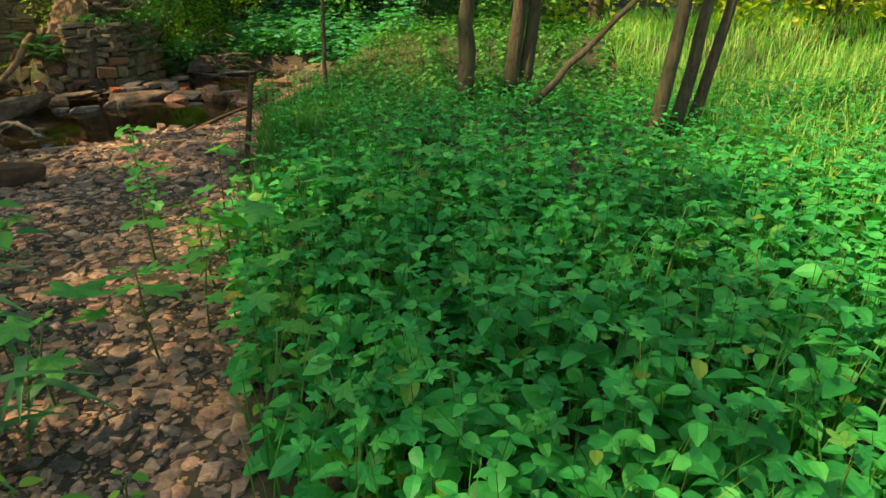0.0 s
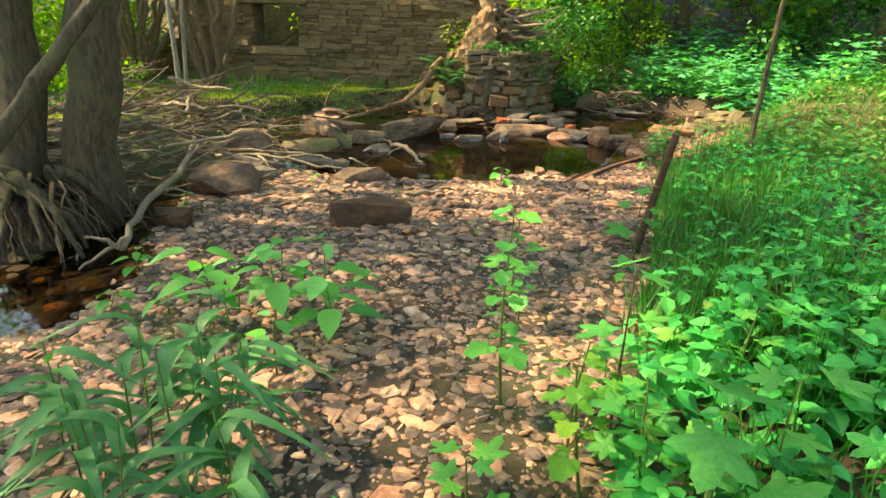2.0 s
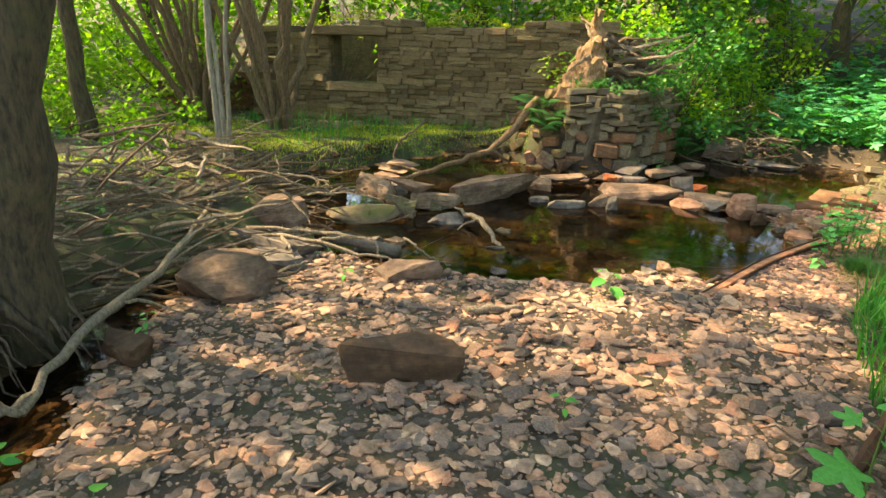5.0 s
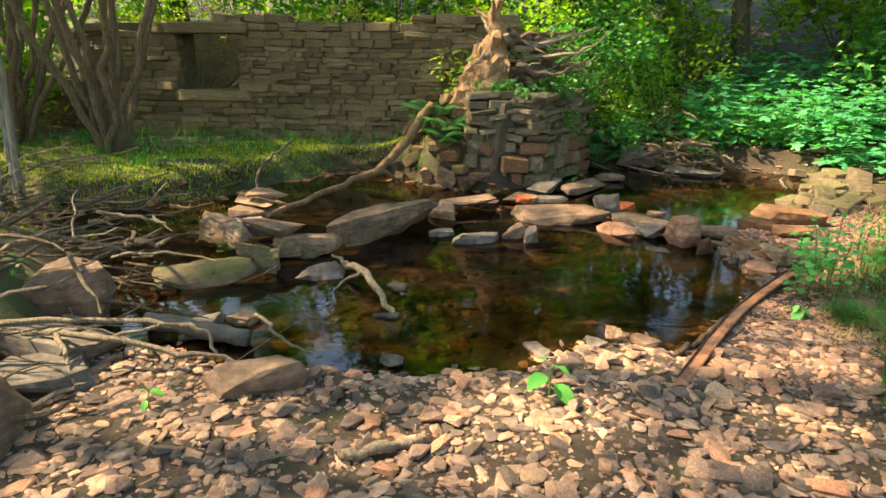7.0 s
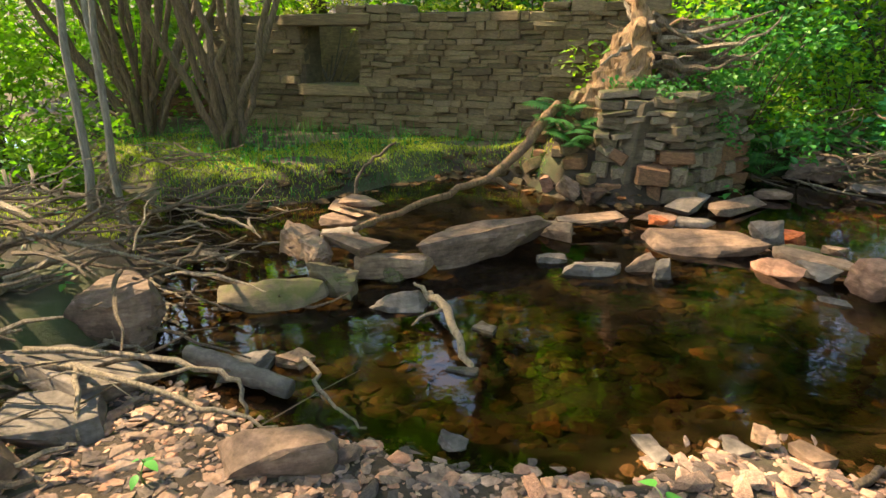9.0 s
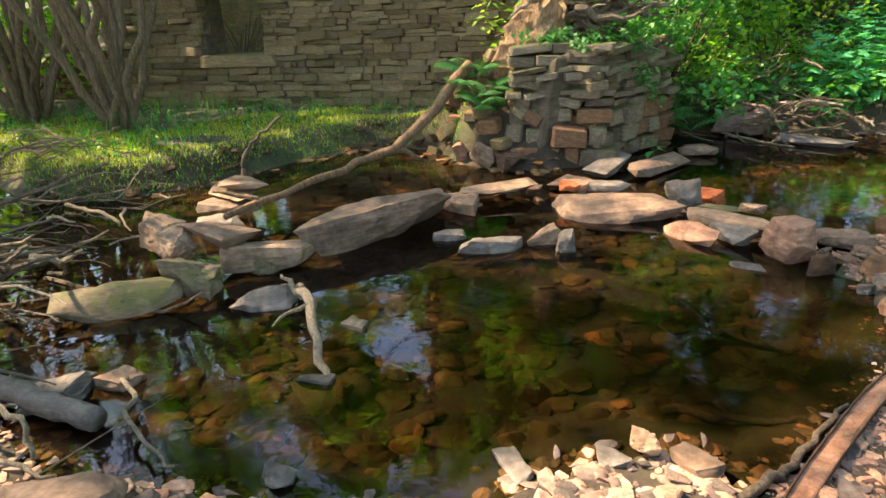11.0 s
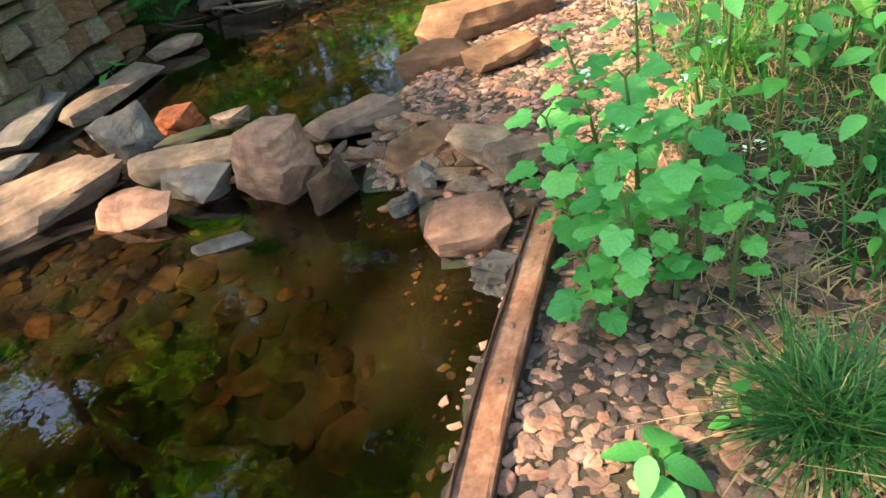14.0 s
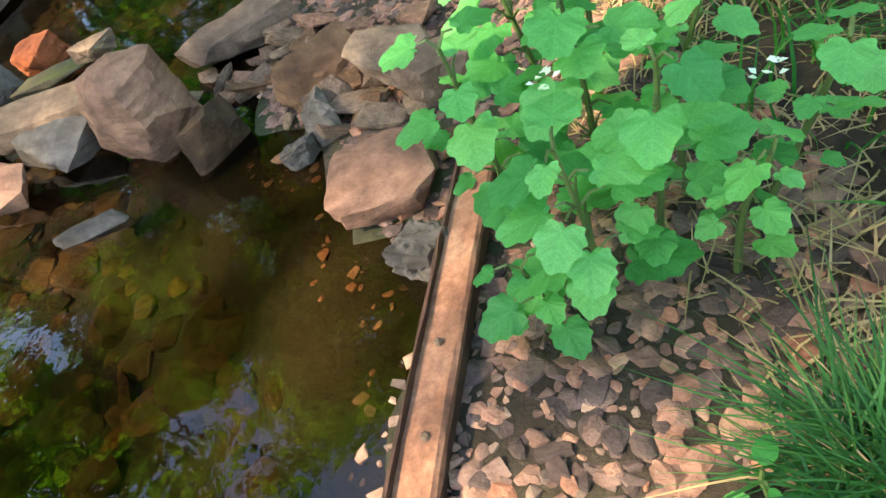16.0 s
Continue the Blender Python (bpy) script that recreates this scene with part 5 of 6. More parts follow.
def seedling(name, x, y, tall, pairs, leaf, template, mats, label, seed, lean=(0, 0), category="seedling", stem_mat=None, spread=0.35):
    """A young plant: a stem, stalked leaves in crossed pairs."""
    r0 = np.random.default_rng(seed)
    z = drop(x, y)
    root = hold(name, (x, y, z), label, category)
    top = np.array((x + lean[0], y + lean[1], z + tall))
    base = np.array((x, y, z - 0.03))
    path = bent([base, (base + top) / 2 + r0.normal(0, 0.02, 3), top], 9)
    under("stem", mesh_from("stem", *tube(path, [0.006 + tall * 0.004, 0.003], 6), stem_mat or M_STEM), root)
    items = []
    a = r0.uniform(0, 3.14)
    for k in range(pairs):
        fr = 0.35 + 0.65 * (k + 1) / pairs
        st = path[min(8, int(fr * 8))]
        a += 1.57 + r0.normal(0, 0.2)
        for s in (0, 3.1416):
            t = a + s + r0.normal(0, 0.2)
            ln = leaf * spread * r0.uniform(0.7, 1.3) * (1.25 - 0.8 * (fr - 0.35))
            en = st + np.array((math.cos(t) * ln, math.sin(t) * ln, ln * 0.55))
            under("leaf_stalk", mesh_from("leaf_stalk", *tube(np.array([st, (st + en) / 2 + (0, 0, 0.01), en]), [0.0028, 0.0018], 4), stem_mat or M_STEM), root)
            items.append((Vector(en), (math.cos(t), math.sin(t), r0.normal(-0.12, 0.15)), r0.normal(0, 0.2), leaf * r0.uniform(0.5, 1.15) * (1.12 - 0.4 * (fr - 0.35))))
    leaf_parts(root, template, mats, items)
    return root


# broad-leaved seedlings along the start of the path
SYC = [(-1.95, 2.3, 0.48, 2, 0.40), (-1.64, 2.7, 0.46, 2, 0.32), (-1.74, 3.95, 0.80, 3, 0.22), (-1.25, 3.3, 0.66, 3, 0.29), (-0.8, 2.35, 0.45, 3, 0.18), (-1.05, 3.0, 0.5, 3, 0.18),
       (-0.45, 4.1, 0.62, 3, 0.18), (-0.6, 3.6, 0.5, 3, 0.17), (-0.6, 1.95, 0.42, 3, 0.18), (-2.42, 6.15, 0.6, 3, 0.22), (-2.75, 4.85, 0.62, 4, 0.19), (-1.35, 4.4, 0.5, 3, 0.16), (-1.5, 3.0, 0.55, 3, 0.2), (-1.05, 2.55, 0.5, 3, 0.2), (-1.45, 3.6, 0.6, 4, 0.17), (-2.0, 3.2, 0.3, 3, 0.16), (-1.1, 3.75, 0.6, 3, 0.2)]
for k, (x, y, h, n, s) in enumerate(SYC):
    seedling("sycamore_seedling", x, y, h, n, s, LEAF_LOBED, [M_SYCAMORE], "young sycamore with broad lobed bright green leaves", 400 + k, (rng.normal(0, 0.05), rng.normal(0, 0.05)), stem_mat=M_STEM_BROWN if k == 2 else M_STEM)
seedling("willowherb", -2.25, 3.9, 0.95, 9, 0.11, LEAF_HEART, [M_SYCAMORE], "tall thin young shrub with small rounded leaves", 418, category="plant")
seedling("seedling", -2.6, 4.7, 0.4, 4, 0.11, LEAF_HEART, [M_MUSTARD], "bright green heart-leaved herb on the gravel", 419)
seedling("sycamore_seedling", -1.36, 3.08, 0.24, 2, 0.14, LEAF_LOBED, [M_YELLOWING], "small sycamore seedling with yellowing leaves", 420)
BALSAM = [(-3.62, 3.7, 0.46, 4, 0.19), (-3.95, 3.5, 0.42, 4, 0.18), (-3.5, 4.0, 0.44, 4, 0.18), (-3.3, 3.8, 0.36, 4, 0.17), (-3.75, 3.9, 0.4, 4, 0.17), (-3.3, 3.45, 0.26, 3, 0.16), (-4.0, 3.75, 0.3, 3, 0.15)]
for k, (x, y, h, n, s) in enumerate(BALSAM):
    seedling("balsam_plant", x, y, h * 1.15, n, s * 1.12, LEAF_FINE, [M_SYCAMORE, M_MUSTARD], "bright green young balsam on the gravel", 430 + k)
for k, (x, y, h, n, s) in enumerate([(-5.0, 3.7, 0.2, 3, 0.13), (-4.49, 3.93, 0.16, 2, 0.12), (-4.40, 7.5, 0.17, 3, 0.14), (-3.78, 4.65, 0.08, 2, 0.08), (-3.7, 5.9, 0.09, 2, 0.09),
                                     (-3.0, 5.1, 0.07, 2, 0.07), (-4.57, 3.31, 0.16, 3, 0.13), (-5.91, 4.69, 0.24, 4, 0.06), (-5.95, 6.2, 0.10, 2, 0.08), (-7.55, 9.6, 0.2, 4, 0.14), (-6.55, 12.6, 0.2, 3, 0.14),
                                     (-3.35, 9.5, 0.08, 2, 0.05), (-4.34, 3.51, 0.2, 3, 0.14), (-2.33, 5.71, 0.2, 3, 0.12)]):
    seedling("seedling", x, y, h, n, s, LEAF_FINE, [M_SYCAMORE], "small bright green seedling between stones", 450 + k)
seedling("seedling", -3.50, 9.42, 0.07, 3, 0.10, LEAF_FINE, [M_MUSTARD], "bright green rosette of broad leaves on the pebbles", 466, spread=0.12)
# garlic mustard beside the iron channel
for k, (x, y, h, n, s) in enumerate([(-3.47, 9.82, 0.40, 8, 0.082), (-3.36, 9.86, 0.44, 8, 0.075), (-3.52, 9.95, 0.46, 8, 0.085), (-3.25, 9.83, 0.30, 6, 0.06), (-3.42, 10.03, 0.52, 9, 0.085), (-3.45, 10.18, 0.55, 9, 0.08),
                                     (-3.28, 10.0, 0.45, 7, 0.065), (-3.55, 9.80, 0.24, 5, 0.075), (-3.2, 9.92, 0.4, 6, 0.06), (-3.38, 10.3, 0.6, 9, 0.08)]):
    seedling("garlic_mustard", x - 0.03, y, h * 0.92, n, s * 0.92, LEAF_HEART, [M_MUSTARD], "leafy garlic mustard with broad heart-shaped leaves", 470 + k, (rng.normal(0, 0.04), rng.normal(-0.03, 0.03)), "plant", spread=0.5)
for k, (x, y, h, n, s) in enumerate([(-3.05, 10.35, 0.5, 7, 0.11), (-2.85, 9.75, 0.3, 5, 0.08), (-2.8, 10.4, 0.45, 7, 0.10), (-3.1, 10.75, 0.55, 7, 0.11), (-2.75, 10.0, 0.3, 6, 0.08), (-2.6, 9.5, 0.3, 5, 0.08), (-2.95, 10.1, 0.4, 6, 0.09), (-2.85, 10.85, 0.5, 7, 0.10), (-3.0, 9.85, 0.3, 5, 0.07), (-3.2, 10.5, 0.5, 7, 0.10), (-2.95, 10.55, 0.45, 7, 0.10), (-3.25, 11.0, 0.45, 6, 0.10), (-2.7, 10.2, 0.35, 6, 0.09), (-2.65, 9.85, 0.3, 6, 0.08)]):
    seedling("herb", x, y, h * 0.85, n, s * 0.72, LEAF_FINE, [M_SYCAMORE, M_MUSTARD], "green nettle-like herb on the bank", 490 + k, category="plant")


# yellow-green herbs spilling from the nettles on to the gravel
for k, q in enumerate(spots(-1.9, 0.4, 1.3, 4.6, 9, lambda p: (past_grass(p) > -0.45) & (past_grass(p) < 0.35) & path_gap(p, 0.24))):
    seedling("herb", q[0], q[1], rng.uniform(0.25, 0.6), int(rng.integers(4, 7)), rng.uniform(0.07, 0.11), (LEAF_HEART, LEAF_LOBED, LEAF_FINE)[k % 3], [M_HERB],
             "yellow-green leafy herb at the edge of the gravel", 1200 + k, (rng.normal(0, 0.08), rng.normal(0, 0.08)), "plant", spread=0.5)


def flower(x, y, z, seed):
    root = hold("flower_head", (x, y, z), "tiny white four-petalled flower head", "flower", "white flowers")
    r0 = np.random.default_rng(seed)
    it = []
    for k in range(9):
        a = r0.uniform(0, 6.28)
        it.append((Vector((x, y, z)) + Vector(r0.normal(0, 0.007, 3)), (math.cos(a), math.sin(a), 0.5), 0, 0.011))
    leaf_parts(root, LEAF_DIAMOND, [M_FLOWER], it, "petal")


for k, (x, y, h) in enumerate([(-3.48, 9.80, 0.46), (-3.36, 9.86, 0.5), (-3.52, 9.95, 0.52), (-3.42, 10.05, 0.6), (-3.25, 9.83, 0.36), (-3.28, 10.0, 0.5), (-3.45, 10.2, 0.6)]):
    flower(x, y, drop(x, y, h), k)


def reed(x, y, tall, seed):
    """A tall broad-bladed grass."""
    r0 = np.random.default_rng(seed)
    root = hold("reed_grass", (x, y, drop(x, y)), "tall blue-green reed grass with long drooping blades", "grass", "reed grass")
    z = drop(x, y)
    top = np.array((x + r0.normal(0, 0.06), y + r0.normal(0, 0.06), z + tall))
    under("stem", mesh_from("stem", *tube(bent([(x, y, z - 0.02), top], 6), [0.006, 0.003], 5), M_STEM), root)
    for k in range(6):
        fr = 0.25 + 0.13 * k
        st = np.array((x, y, z)) * (1 - fr) + top * fr
        a = r0.uniform(0, 6.28)
        ln = r0.uniform(0.25, 0.42)
        q = np.array((math.cos(a), math.sin(a), 0))
        V, f = [], []
        for i in range(7):
            t = i / 6
            c = st + q * ln * (0.25 + 0.75 * t) * t + (0, 0, ln * (0.75 * t - 0.85 * t * t))
            w = 0.023 * math.sin(math.pi * min(0.98, 0.25 + 0.75 * t)) + 0.001
            sd = np.array((-q[1], q[0], 0)) * w
            V += [c - sd, c + (0, 0, -0.004), c + sd]
            if i:
                f += [[i * 3 - 3, i * 3 - 2, i * 3 + 1, i * 3], [i * 3 - 2, i * 3 - 1, i * 3 + 2, i * 3 + 1]]
        under("blade", mesh_from("blade", V, f, M_REED, True), root)


for k in range(17):
    reed(-2.05 + rng.normal(0, 0.16), 1.75 + rng.normal(0, 0.16), 0.5, 700 + k) if k < 9 else None
    reed(-2.85 + rng.normal(0, 0.26), 2.75 + rng.normal(0, 0.25), rng.uniform(0.45, 0.72), 500 + k)


def fern(x, y, z, fronds, size, seed):
    r0 = np.random.default_rng(seed)
    root = hold("fern", (x, y, z), "green fern with arching feathery fronds", "fern", "ferns")
    for k in range(fronds):
        a = r0.uniform(0, 6.28)
        q = np.array((math.cos(a), math.sin(a), 0))
        up = r0.uniform(0.7, 1.25)
        pts = [np.array((x, y, z)) + q * size * t * (1.2 - 0.35 * up) + (0, 0, size * up * (0.95 * t - 0.62 * t * t)) for t in np.linspace(0, 1, 15)]
        P, W, S = [], [], []
        for i in range(2, 15):
            for s in (-1, 1):
                P.append(pts[i])
                W.append(np.array((-q[1], q[0], 0)) * s + q * 0.35 + (0, 0, -0.15))
                S.append((size * 0.30 * math.sin(math.pi * (0.12 + 0.86 * i / 15)),) * 3)
        lf = oriented(*blade_leaf(3, 0.13, 0.1, 0.15), np.array(P), np.array(W), np.zeros(len(P)), np.array(S))
        under("frond", mesh_from("frond", *joined([lf, tube(np.array(pts), [0.004, 0.001], 4)]), M_FERN), root)


for k, (x, y, n, s) in enumerate([(-8.15, 11.7, 9, 0.6), (-7.9, 11.6, 8, 0.5), (-8.35, 11.95, 9, 0.6), (-7.75, 11.85, 6, 0.4), (-7.0, 13.6, 8, 0.6), (-6.75, 13.95, 8, 0.5), (-8.5, 12.1, 7, 0.4), (-6.95, 14.15, 8, 0.7), (-7.4, 14.4, 8, 0.7), (-6.5, 14.8, 8, 0.7)]):
    fern(x, y, drop(x, y), n, s, 600 + k)

# ---- the root stump on the pier ----
stump = hold("tree_stump", (-7.7, 12.35, 1.0), "splintered orange-brown tree stump with torn roots on the pier", "stump")
for k in range(7):
    a = k * 0.9
    c, s = math.cos(a) * 0.13, math.sin(a) * 0.13
    hgt = rng.uniform(1.35, 1.8) if k else 2.3
    strand = bent([(-7.75 + 1.5 * c, 12.2 + 1.5 * s, 0.75), (-7.8 + c, 12.25 + s, 1.2), (-7.85 + 0.8 * c, 12.35 + 0.8 * s, 0.5 * (1.2 + hgt)), (-7.82 + 0.6 * c, 12.45 + 0.6 * s, hgt)], 14, 0.022, 40 + k)
    under("bole", mesh_from("bole", *tube(strand, [0.25, 0.21, 0.16, 0.05], 11, 0.8, 50 + k), M_TORN), stump)
for k in range(16):
    a = rng.uniform(0, 6.28)
    s0 = np.array((-7.75, 12.35, rng.uniform(0.9, 2.1)))
    e0 = s0 + (math.cos(a) * rng.uniform(0.3, 0.8), math.sin(a) * rng.uniform(0.3, 0.7), rng.uniform(-0.4, 0.35))
    under("root", mesh_from("root", *tube(bent([s0, (s0 + e0) / 2 + rng.normal(0, 0.06, 3), e0], 8, 0.015, k), [0.04, 0.02, 0.006], 6, 0.3, k), M_TORN if k % 2 else M_DRIFT), stump)
for k in range(34):
    s0 = np.array((-7.55 + rng.normal(0, 0.12), 12.55 + rng.normal(0, 0.12), rng.uniform(1.2, 1.95)))
    e0 = np.array((-6.95 + rng.normal(0, 0.25), 13.0 + rng.normal(0, 0.2), rng.uniform(0.95, 2.0)))
    under("root", mesh_from("root", *tube(bent([s0, (s0 + e0) / 2 + rng.normal(0, 0.12, 3), e0], 9, 0.02, 90 + k), [0.045, 0.025, 0.006], 6, 0.4, k), M_TWIG if k % 4 else M_DRIFT), stump)
# far orange stump on the meadow
stone(-3.9, 19.5, 0.75, (1.0, 0.7, 0.8), 20, M_ORANGE, "orange-brown upturned stump far off in the meadow", 88, "tree_stump", category="stump")

# ---- fine gravel, sunken stones and pebbles ----
CHIPS = [arrays(hull(900 + k, (1, rng.uniform(0.55, 0.92), rng.uniform(0.18, 0.42)), 13 if k % 2 else 18, 0.86, 4.6 if k % 2 else 3.2)) for k in range(20)]


ROUNDED = [arrays(hull(940 + k, (1, rng.uniform(0.7, 0.95), rng.uniform(0.32, 0.5)), 34, 0.94, 2.6)) for k in range(8)]


def pebble_field(name, p, lo, hi, mat, label, sink=0.2, kind="stuff", shapes=None):
    n = len(p)
    s = lo + (hi - lo) * rng.random(n) ** 2.2
    size = np.column_stack([s, s, s * rng.uniform(0.7, 1.2, n)])
    place = np.column_stack([p, height(p) + s * (0.22 - sink)])
    return thing(name, *scatter(shapes or CHIPS, place, rng.uniform(0, 6.28, n), rng.normal(0, 0.26, n), size), mat, label, "gravel", kind=kind)


on_bar = lambda p: (depth_in(p, EAST) > -0.15) & (past_grass(p) < 0.12)
pebble_field("gravel", spots(-7.0, -0.5, 1.2, 9.2, 460, on_bar), 0.03, 0.125, M_GRAVEL, "brown and grey angular river gravel")
pebble_field("gravel", spots(-4.5, -3.0, 8.3, 13.5, 2300, lambda p: (depth_in(p, EAST) > 0.03) & (past_grass(p) < 0.22)), 0.016, 0.062, M_SHORE, "small pinkish-brown pebbles beside the pool", shapes=CHIPS + ROUNDED[:5])
pebble_field("gravel", spots(-7.0, -0.5, 1.2, 11.0, 520, on_bar), 0.012, 0.04, M_GRAVEL, "fine grit between the stones")
pebble_field("stream_stones", spots(-9.6, -3.7, 2.0, 14.6, 120, lambda p: (depth_in(p, EAST) < -0.28) & (depth_in(p, WEST) < 0.05) & (depth_in(p, ISLE) < 0)), 0.05, 0.22, M_BED, "brown sunken stones on the stream bed", shapes=ROUNDED)
pebble_field("gravel", spots(-6.6, -3.5, 13.8, 15.3, 120, lambda p: (depth_in(p, EAST) > -0.4) | (depth_in(p, WEST) > -0.4)), 0.04, 0.13, M_GRAVEL, "grey gravel at the pool's head")
pebble_field("bank_stones", spots(-10.8, -7.6, 7.5, 12.0, 26, lambda p: np.abs(depth_in(p, WEST) - 0.06) < 0.16), 0.05, 0.22, M_BED, "dark stones and clods at the foot of the mossy bank")
near = spots(-5.6, -2.6, 5.2, 9.6, 60, lambda p: (depth_in(p, EAST) > 0.05) & (past_grass(p) < 0.1))[:300]
PEB = [mesh_from("pebble", *CHIPS[k], M_PEBBLE) for k in range(12)]
for k, q in enumerate(near):
    s = rng.uniform(0.06, 0.17) if q[1] < 8.6 else rng.uniform(0.03, 0.06)
    under("pebble", PEB[k % 12], ground, pose(q[0], q[1], drop(q[0], q[1], s * 0.12), rng.normal(0, 12), rng.normal(0, 12), rng.uniform(0, 360)) @ Matrix.Diagonal((s, s, s, 1)))

# ---- courses of the ruin and the pier, stone by stone ----
def lay_stone(s, l, z, h):
    c = wall_pt(s + l / 2, z + h / 2, -0.07 + rng.normal(0, 0.02))
    under("stone", WALL_BLOCKS[int(rng.integers(0, 10))], wall,
          pose(*c, rng.normal(0, 3), rng.normal(0, 2.4), math.degrees(WALL_TURN) + rng.normal(0, 2)) @ Matrix.Diagonal((l + rng.uniform(-0.012, 0.012), 0.22, h + rng.uniform(-0.012, 0.014), 1)))


z = 0.16
while z < 2.12:
    h = rng.uniform(0.05, 0.135)
    s = -1.75 + rng.uniform(0, 0.2)
    while s < 5.1:
        big = s < -0.05
        l = rng.uniform(0.24, 0.55) if big else rng.uniform(0.09, 0.46)
        top = 2.02 + 0.10 * math.sin(s * 1.7) + (0.05 if s > 2 else 0)
        if s + l > WIN[0] + 0.01 and s < WIN[1] - 0.01 and z + h > WIN[2] + 0.02 and z < WIN[3] - 0.02:
            if s < WIN[0] - 0.12:
                l = WIN[0] - s
            else:
                s = WIN[1]
                continue
        if z + h * 0.5 < top:
            if not big and rng.random() < 0.45 and h > 0.10:
                cut = rng.uniform(0.4, 0.6)
                lay_stone(s, l, z, h * cut)
                lay_stone(s, l, z + h * cut, h * (1 - cut))
            else:
                lay_stone(s, l, z, h)
        s += l
    z += h * 0.96
under("sill", WALL_BLOCKS[3], wall, pose(*wall_pt(0.48, 0.93, -0.03), 0, 0, math.degrees(WALL_TURN)) @ Matrix.Diagonal((1.25, 0.3, 0.16, 1)))
under("lintel", WALL_BLOCKS[5], wall, pose(*wall_pt(0.45, 1.93, -0.03), 0, 0, math.degrees(WALL_TURN)) @ Matrix.Diagonal((1.5, 0.3, 0.18, 1)))

pier = thing("pier", *arrays(hull(71, (0.9, 1.5, 1.3), 30, 0.9, 8)), M_CORE, "crumbling dry-stone pier beside the stream", "pier", at=pose(-7.42, 12.45, 0.5, 0, 0, -12))


def pier_face(a, b, tops, seed):
    r0 = np.random.default_rng(seed)
    a, b = np.array(a), np.array(b)
    ln = np.linalg.norm(b - a)
    u = (b - a) / ln
    ang = math.degrees(math.atan2(u[1], u[0]))
    z, k = 0.0, 0
    while z < tops:
        h = r0.uniform(0.05, 0.11) if k > 2 else r0.uniform(0.14, 0.22)
        s = r0.uniform(-0.1, 0)
        while s < ln:
            l = r0.uniform(0.16, 0.42)
            q = a + u * (s + l / 2)
            nrm = np.array((u[1], -u[0])) * r0.normal(-0.06 - 0.16 * z, 0.045)
            me = (ORANGE_BLOCKS if k < 3 and r0.random() < 0.4 else PIER_BLOCKS)[int(r0.integers(0, 10))]
            under("stone", me, pier, pose(q[0] + nrm[0], q[1] + nrm[1], z + h / 2, r0.normal(0, 4), r0.normal(0, 4.5), ang + r0.normal(0, 8)) @ Matrix.Diagonal((l * r0.uniform(0.85, 1.0), 0.3, h * r0.uniform(0.75, 1.0), 1)))
            s += l
        z += h
        k += 1


pier_face((-7.55, 11.52), (-6.85, 11.95), 1.15, 5)
pier_face((-6.85, 11.95), (-6.80, 13.4), 1.1, 6)
# tumbled revetment on the east side of the upper pool
bank_wall = thing("wall_low", *arrays(hull(72, (0.35, 1.6, 0.5), 24, 0.9, 4)), M_CORE, "low tumbled mossy stone revetment above the pool", "wall", kind="structure", at=pose(-3.45, 14.2, 0.02, 0, 0, 8))
for k in range(110):
    x, y = -3.62 + rng.normal(0, 0.22), rng.uniform(12.6, 15.6)
    s = rng.uniform(0.12, 0.30)
    zz = max(drop(x, y), 0.0) + rng.uniform(0, 0.07)
    under("stone", PIER_BLOCKS[k % 10], bank_wall, pose(x, y, zz, rng.normal(0, 10), rng.normal(0, 10), 80 + rng.normal(0, 30)) @ Matrix.Diagonal((s, s * 0.75, s * 0.42, 1)))

# a low brick stub beside the ruin
stub = thing("wall_stub", *box_between(-4.4, -1.9, 0.1, 0.95, -0.9, -0.55), M_CORE, "broken low wall of reddish bricks beside the ruin", "wall", kind="structure")
for r in range(9):
    for k in range(10):
        if r * 0.1 + 0.3 < 0.95 + 0.35 * math.sin(k * 0.9):
            c = wall_pt(-4.35 + k * 0.25 + (r % 2) * 0.12, 0.36 + r * 0.085, -0.55 + rng.normal(0, 0.006))
            under("brick", ORANGE_BLOCKS[(r * 3 + k) % 10], stub, pose(*c, 0, 0, math.degrees(WALL_TURN)) @ Matrix.Diagonal((0.235, 0.12, 0.075, 1)))

rubble = hold("rubble_heap", (-8.1, 12.1, drop(-8.1, 12.1)), "heap of fallen wall stones between ruin and pier", "rubble")
for k in range(70):
    x, y = -8.15 + rng.normal(0, 0.42), 12.0 + rng.normal(0, 0.38)
    s = rng.uniform(0.12, 0.32)
    under("stone", (ORANGE_BLOCKS, PIER_BLOCKS, WALL_BLOCKS)[k % 3][k % 10], rubble, pose(x, y, drop(x, y, s * 0.1), rng.normal(0, 18), rng.normal(0, 18), rng.uniform(0, 360)) @ Matrix.Diagonal((s, s * 0.7, s * 0.5, 1)))

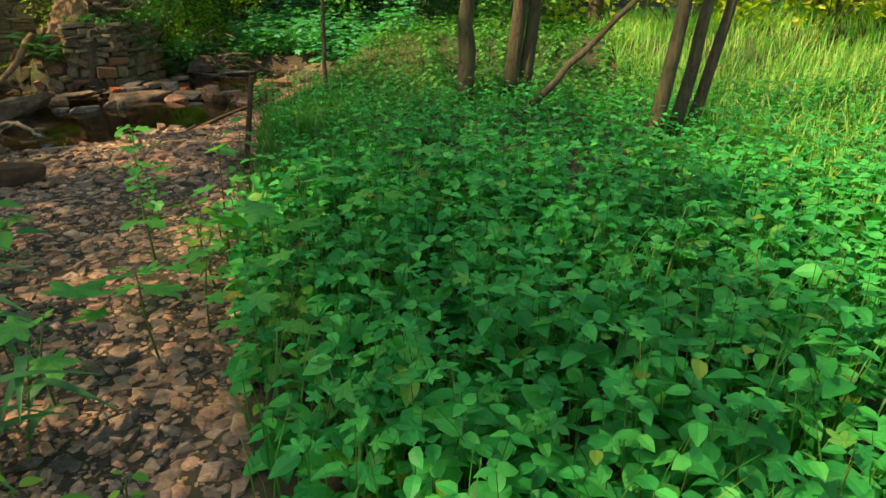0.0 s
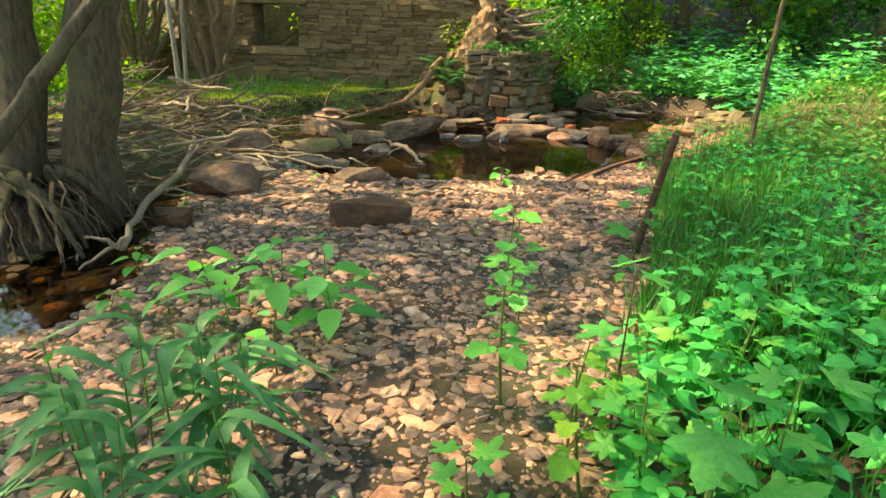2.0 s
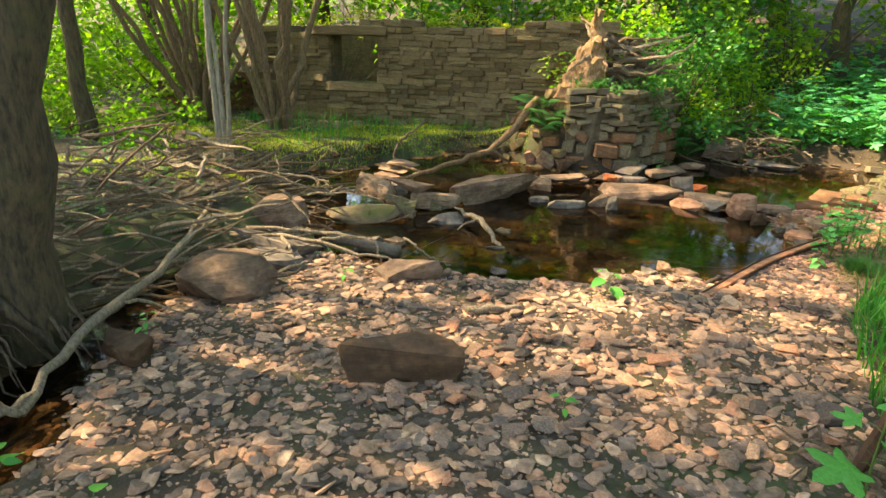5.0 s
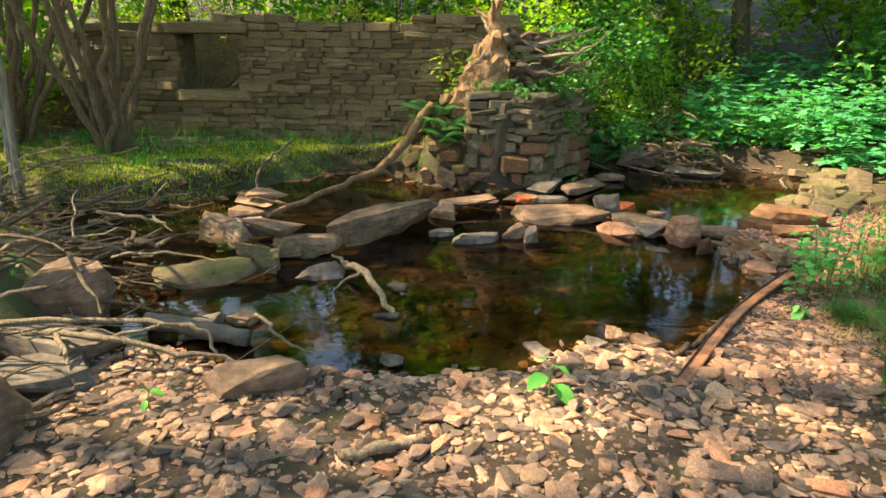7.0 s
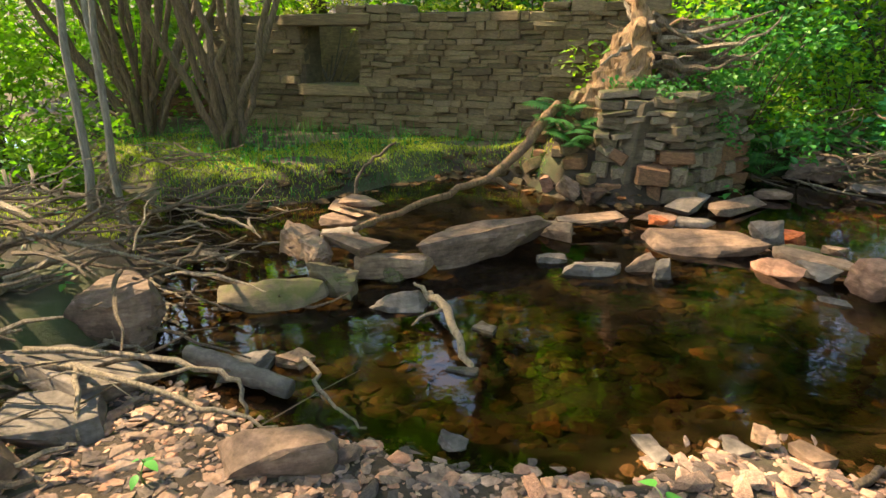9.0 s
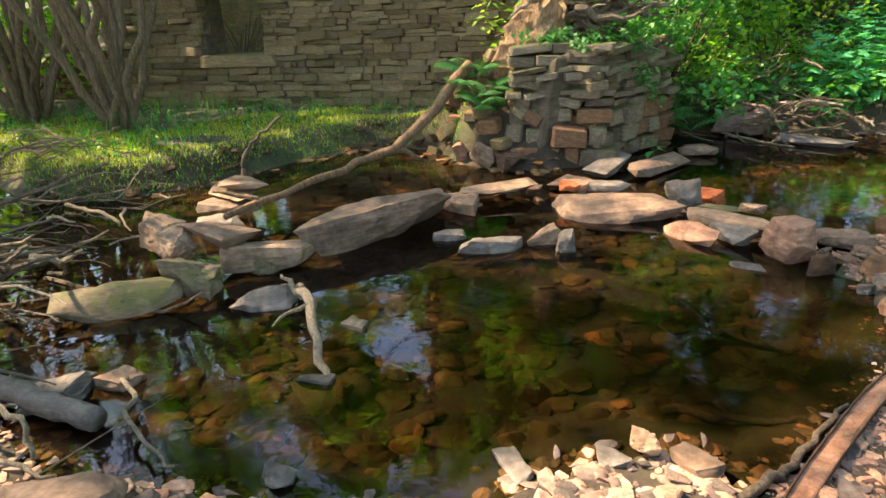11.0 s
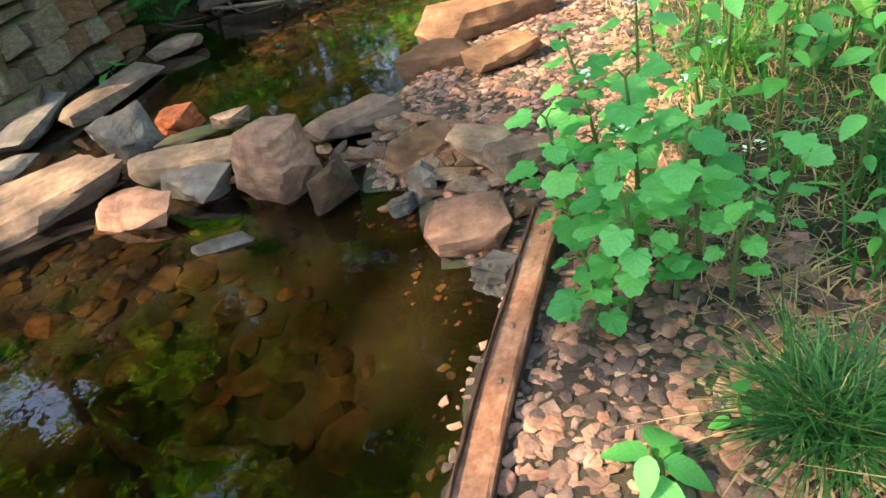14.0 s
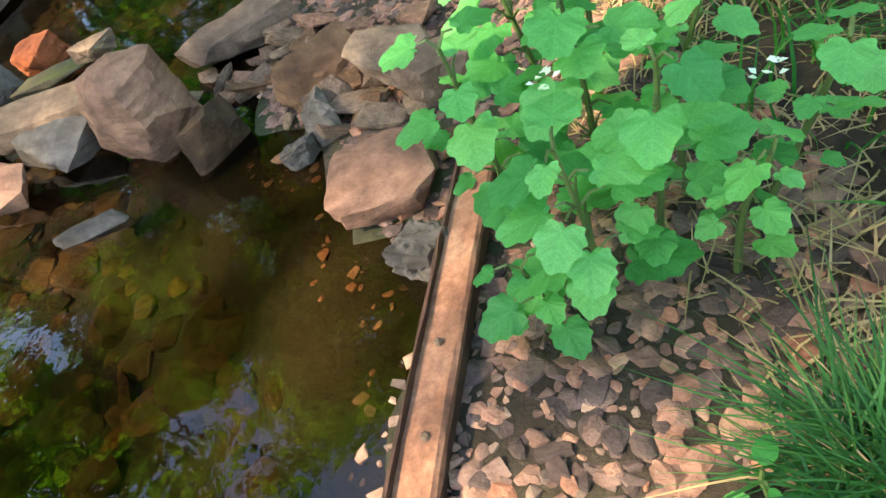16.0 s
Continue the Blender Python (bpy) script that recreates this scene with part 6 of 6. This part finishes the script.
# angular stones packed along the weir
WEIR = np.array([(-3.76, 10.25), (-4.0, 10.6), (-4.3, 10.85), (-5.0, 11.05), (-5.8, 11.1), (-6.45, 11.05), (-6.95, 10.6), (-7.15, 10.0), (-7.6, 8.9), (-7.55, 8.15), (-7.9, 7.9)])
KINDS = [(M_SLAB, "brown angular stone packed in the weir"), (M_ORANGE, "orange-brown stone packed in the weir"), (M_PINK, "pinkish angular stone packed in the weir"), (M_PALE, "pale tan stone packed in the weir")]
PACKED = [[fine_stone("stone", 800 + 7 * j + k, (1.0, 0.62, 0.26), mt, 10, 0.06, 5.0, 0.8) for k in range(3)] for j, (mt, _) in enumerate(KINDS)]
for k in range(120):
    u = rng.uniform(0, 2.3) if k < 60 else rng.uniform(2.3, 9.99)
    i, fr = int(u), u % 1
    q = WEIR[i] * (1 - fr) + WEIR[i + 1] * fr + rng.normal(0, 0.13, 2)
    s = rng.uniform(0.06, 0.20)
    ob = new("stone", PACKED[k % 4][k % 3])
    ob.matrix_world = pose(q[0], q[1], max(drop(q[0], q[1]), -0.04) + s * 0.12, rng.normal(0, 14), rng.normal(0, 14), rng.uniform(0, 360)) @ Matrix.Diagonal((s, s, s, 1))
    tagged(ob, KINDS[k % 4][1], "stone", "weir stones")

# leaves and grass hanging over the pier
r9 = np.random.default_rng(77)
spill = np.column_stack([r9.uniform(-7.2, -6.75, 26), r9.uniform(12.6, 13.7, 26), r9.uniform(0.35, 1.35, 26)])
under("ivy", mesh_from("ivy", *crown_leaves(spill, np.full(26, 0.2), 45, 0.07, 78), M_SHRUB), pier, label="green ivy spilling over the pier")
cap = np.column_stack([r9.uniform(-7.7, -6.95, 14), r9.uniform(11.8, 12.8, 14), r9.uniform(1.1, 1.3, 14)])
tagged(under("moss_cap", mesh_from("moss_cap", *crown_leaves(cap, np.full(14, 0.16), 35, 0.06, 79), M_SHRUB), pier, label="small green plants on top of the pier"), kind="stuff")
crest = np.array([wall_pt(s, 2.1 + 0.1 * math.sin(s * 3), -0.2) for s in np.linspace(-1.6, 5.0, 40)]) + r9.normal(0, 0.05, (40, 3))
under("moss_cap", mesh_from("moss_cap", *crown_leaves(crest, np.full(40, 0.17), 40, 0.055, 80), M_MOSS), wall, label="moss and small plants on the wall's broken top")
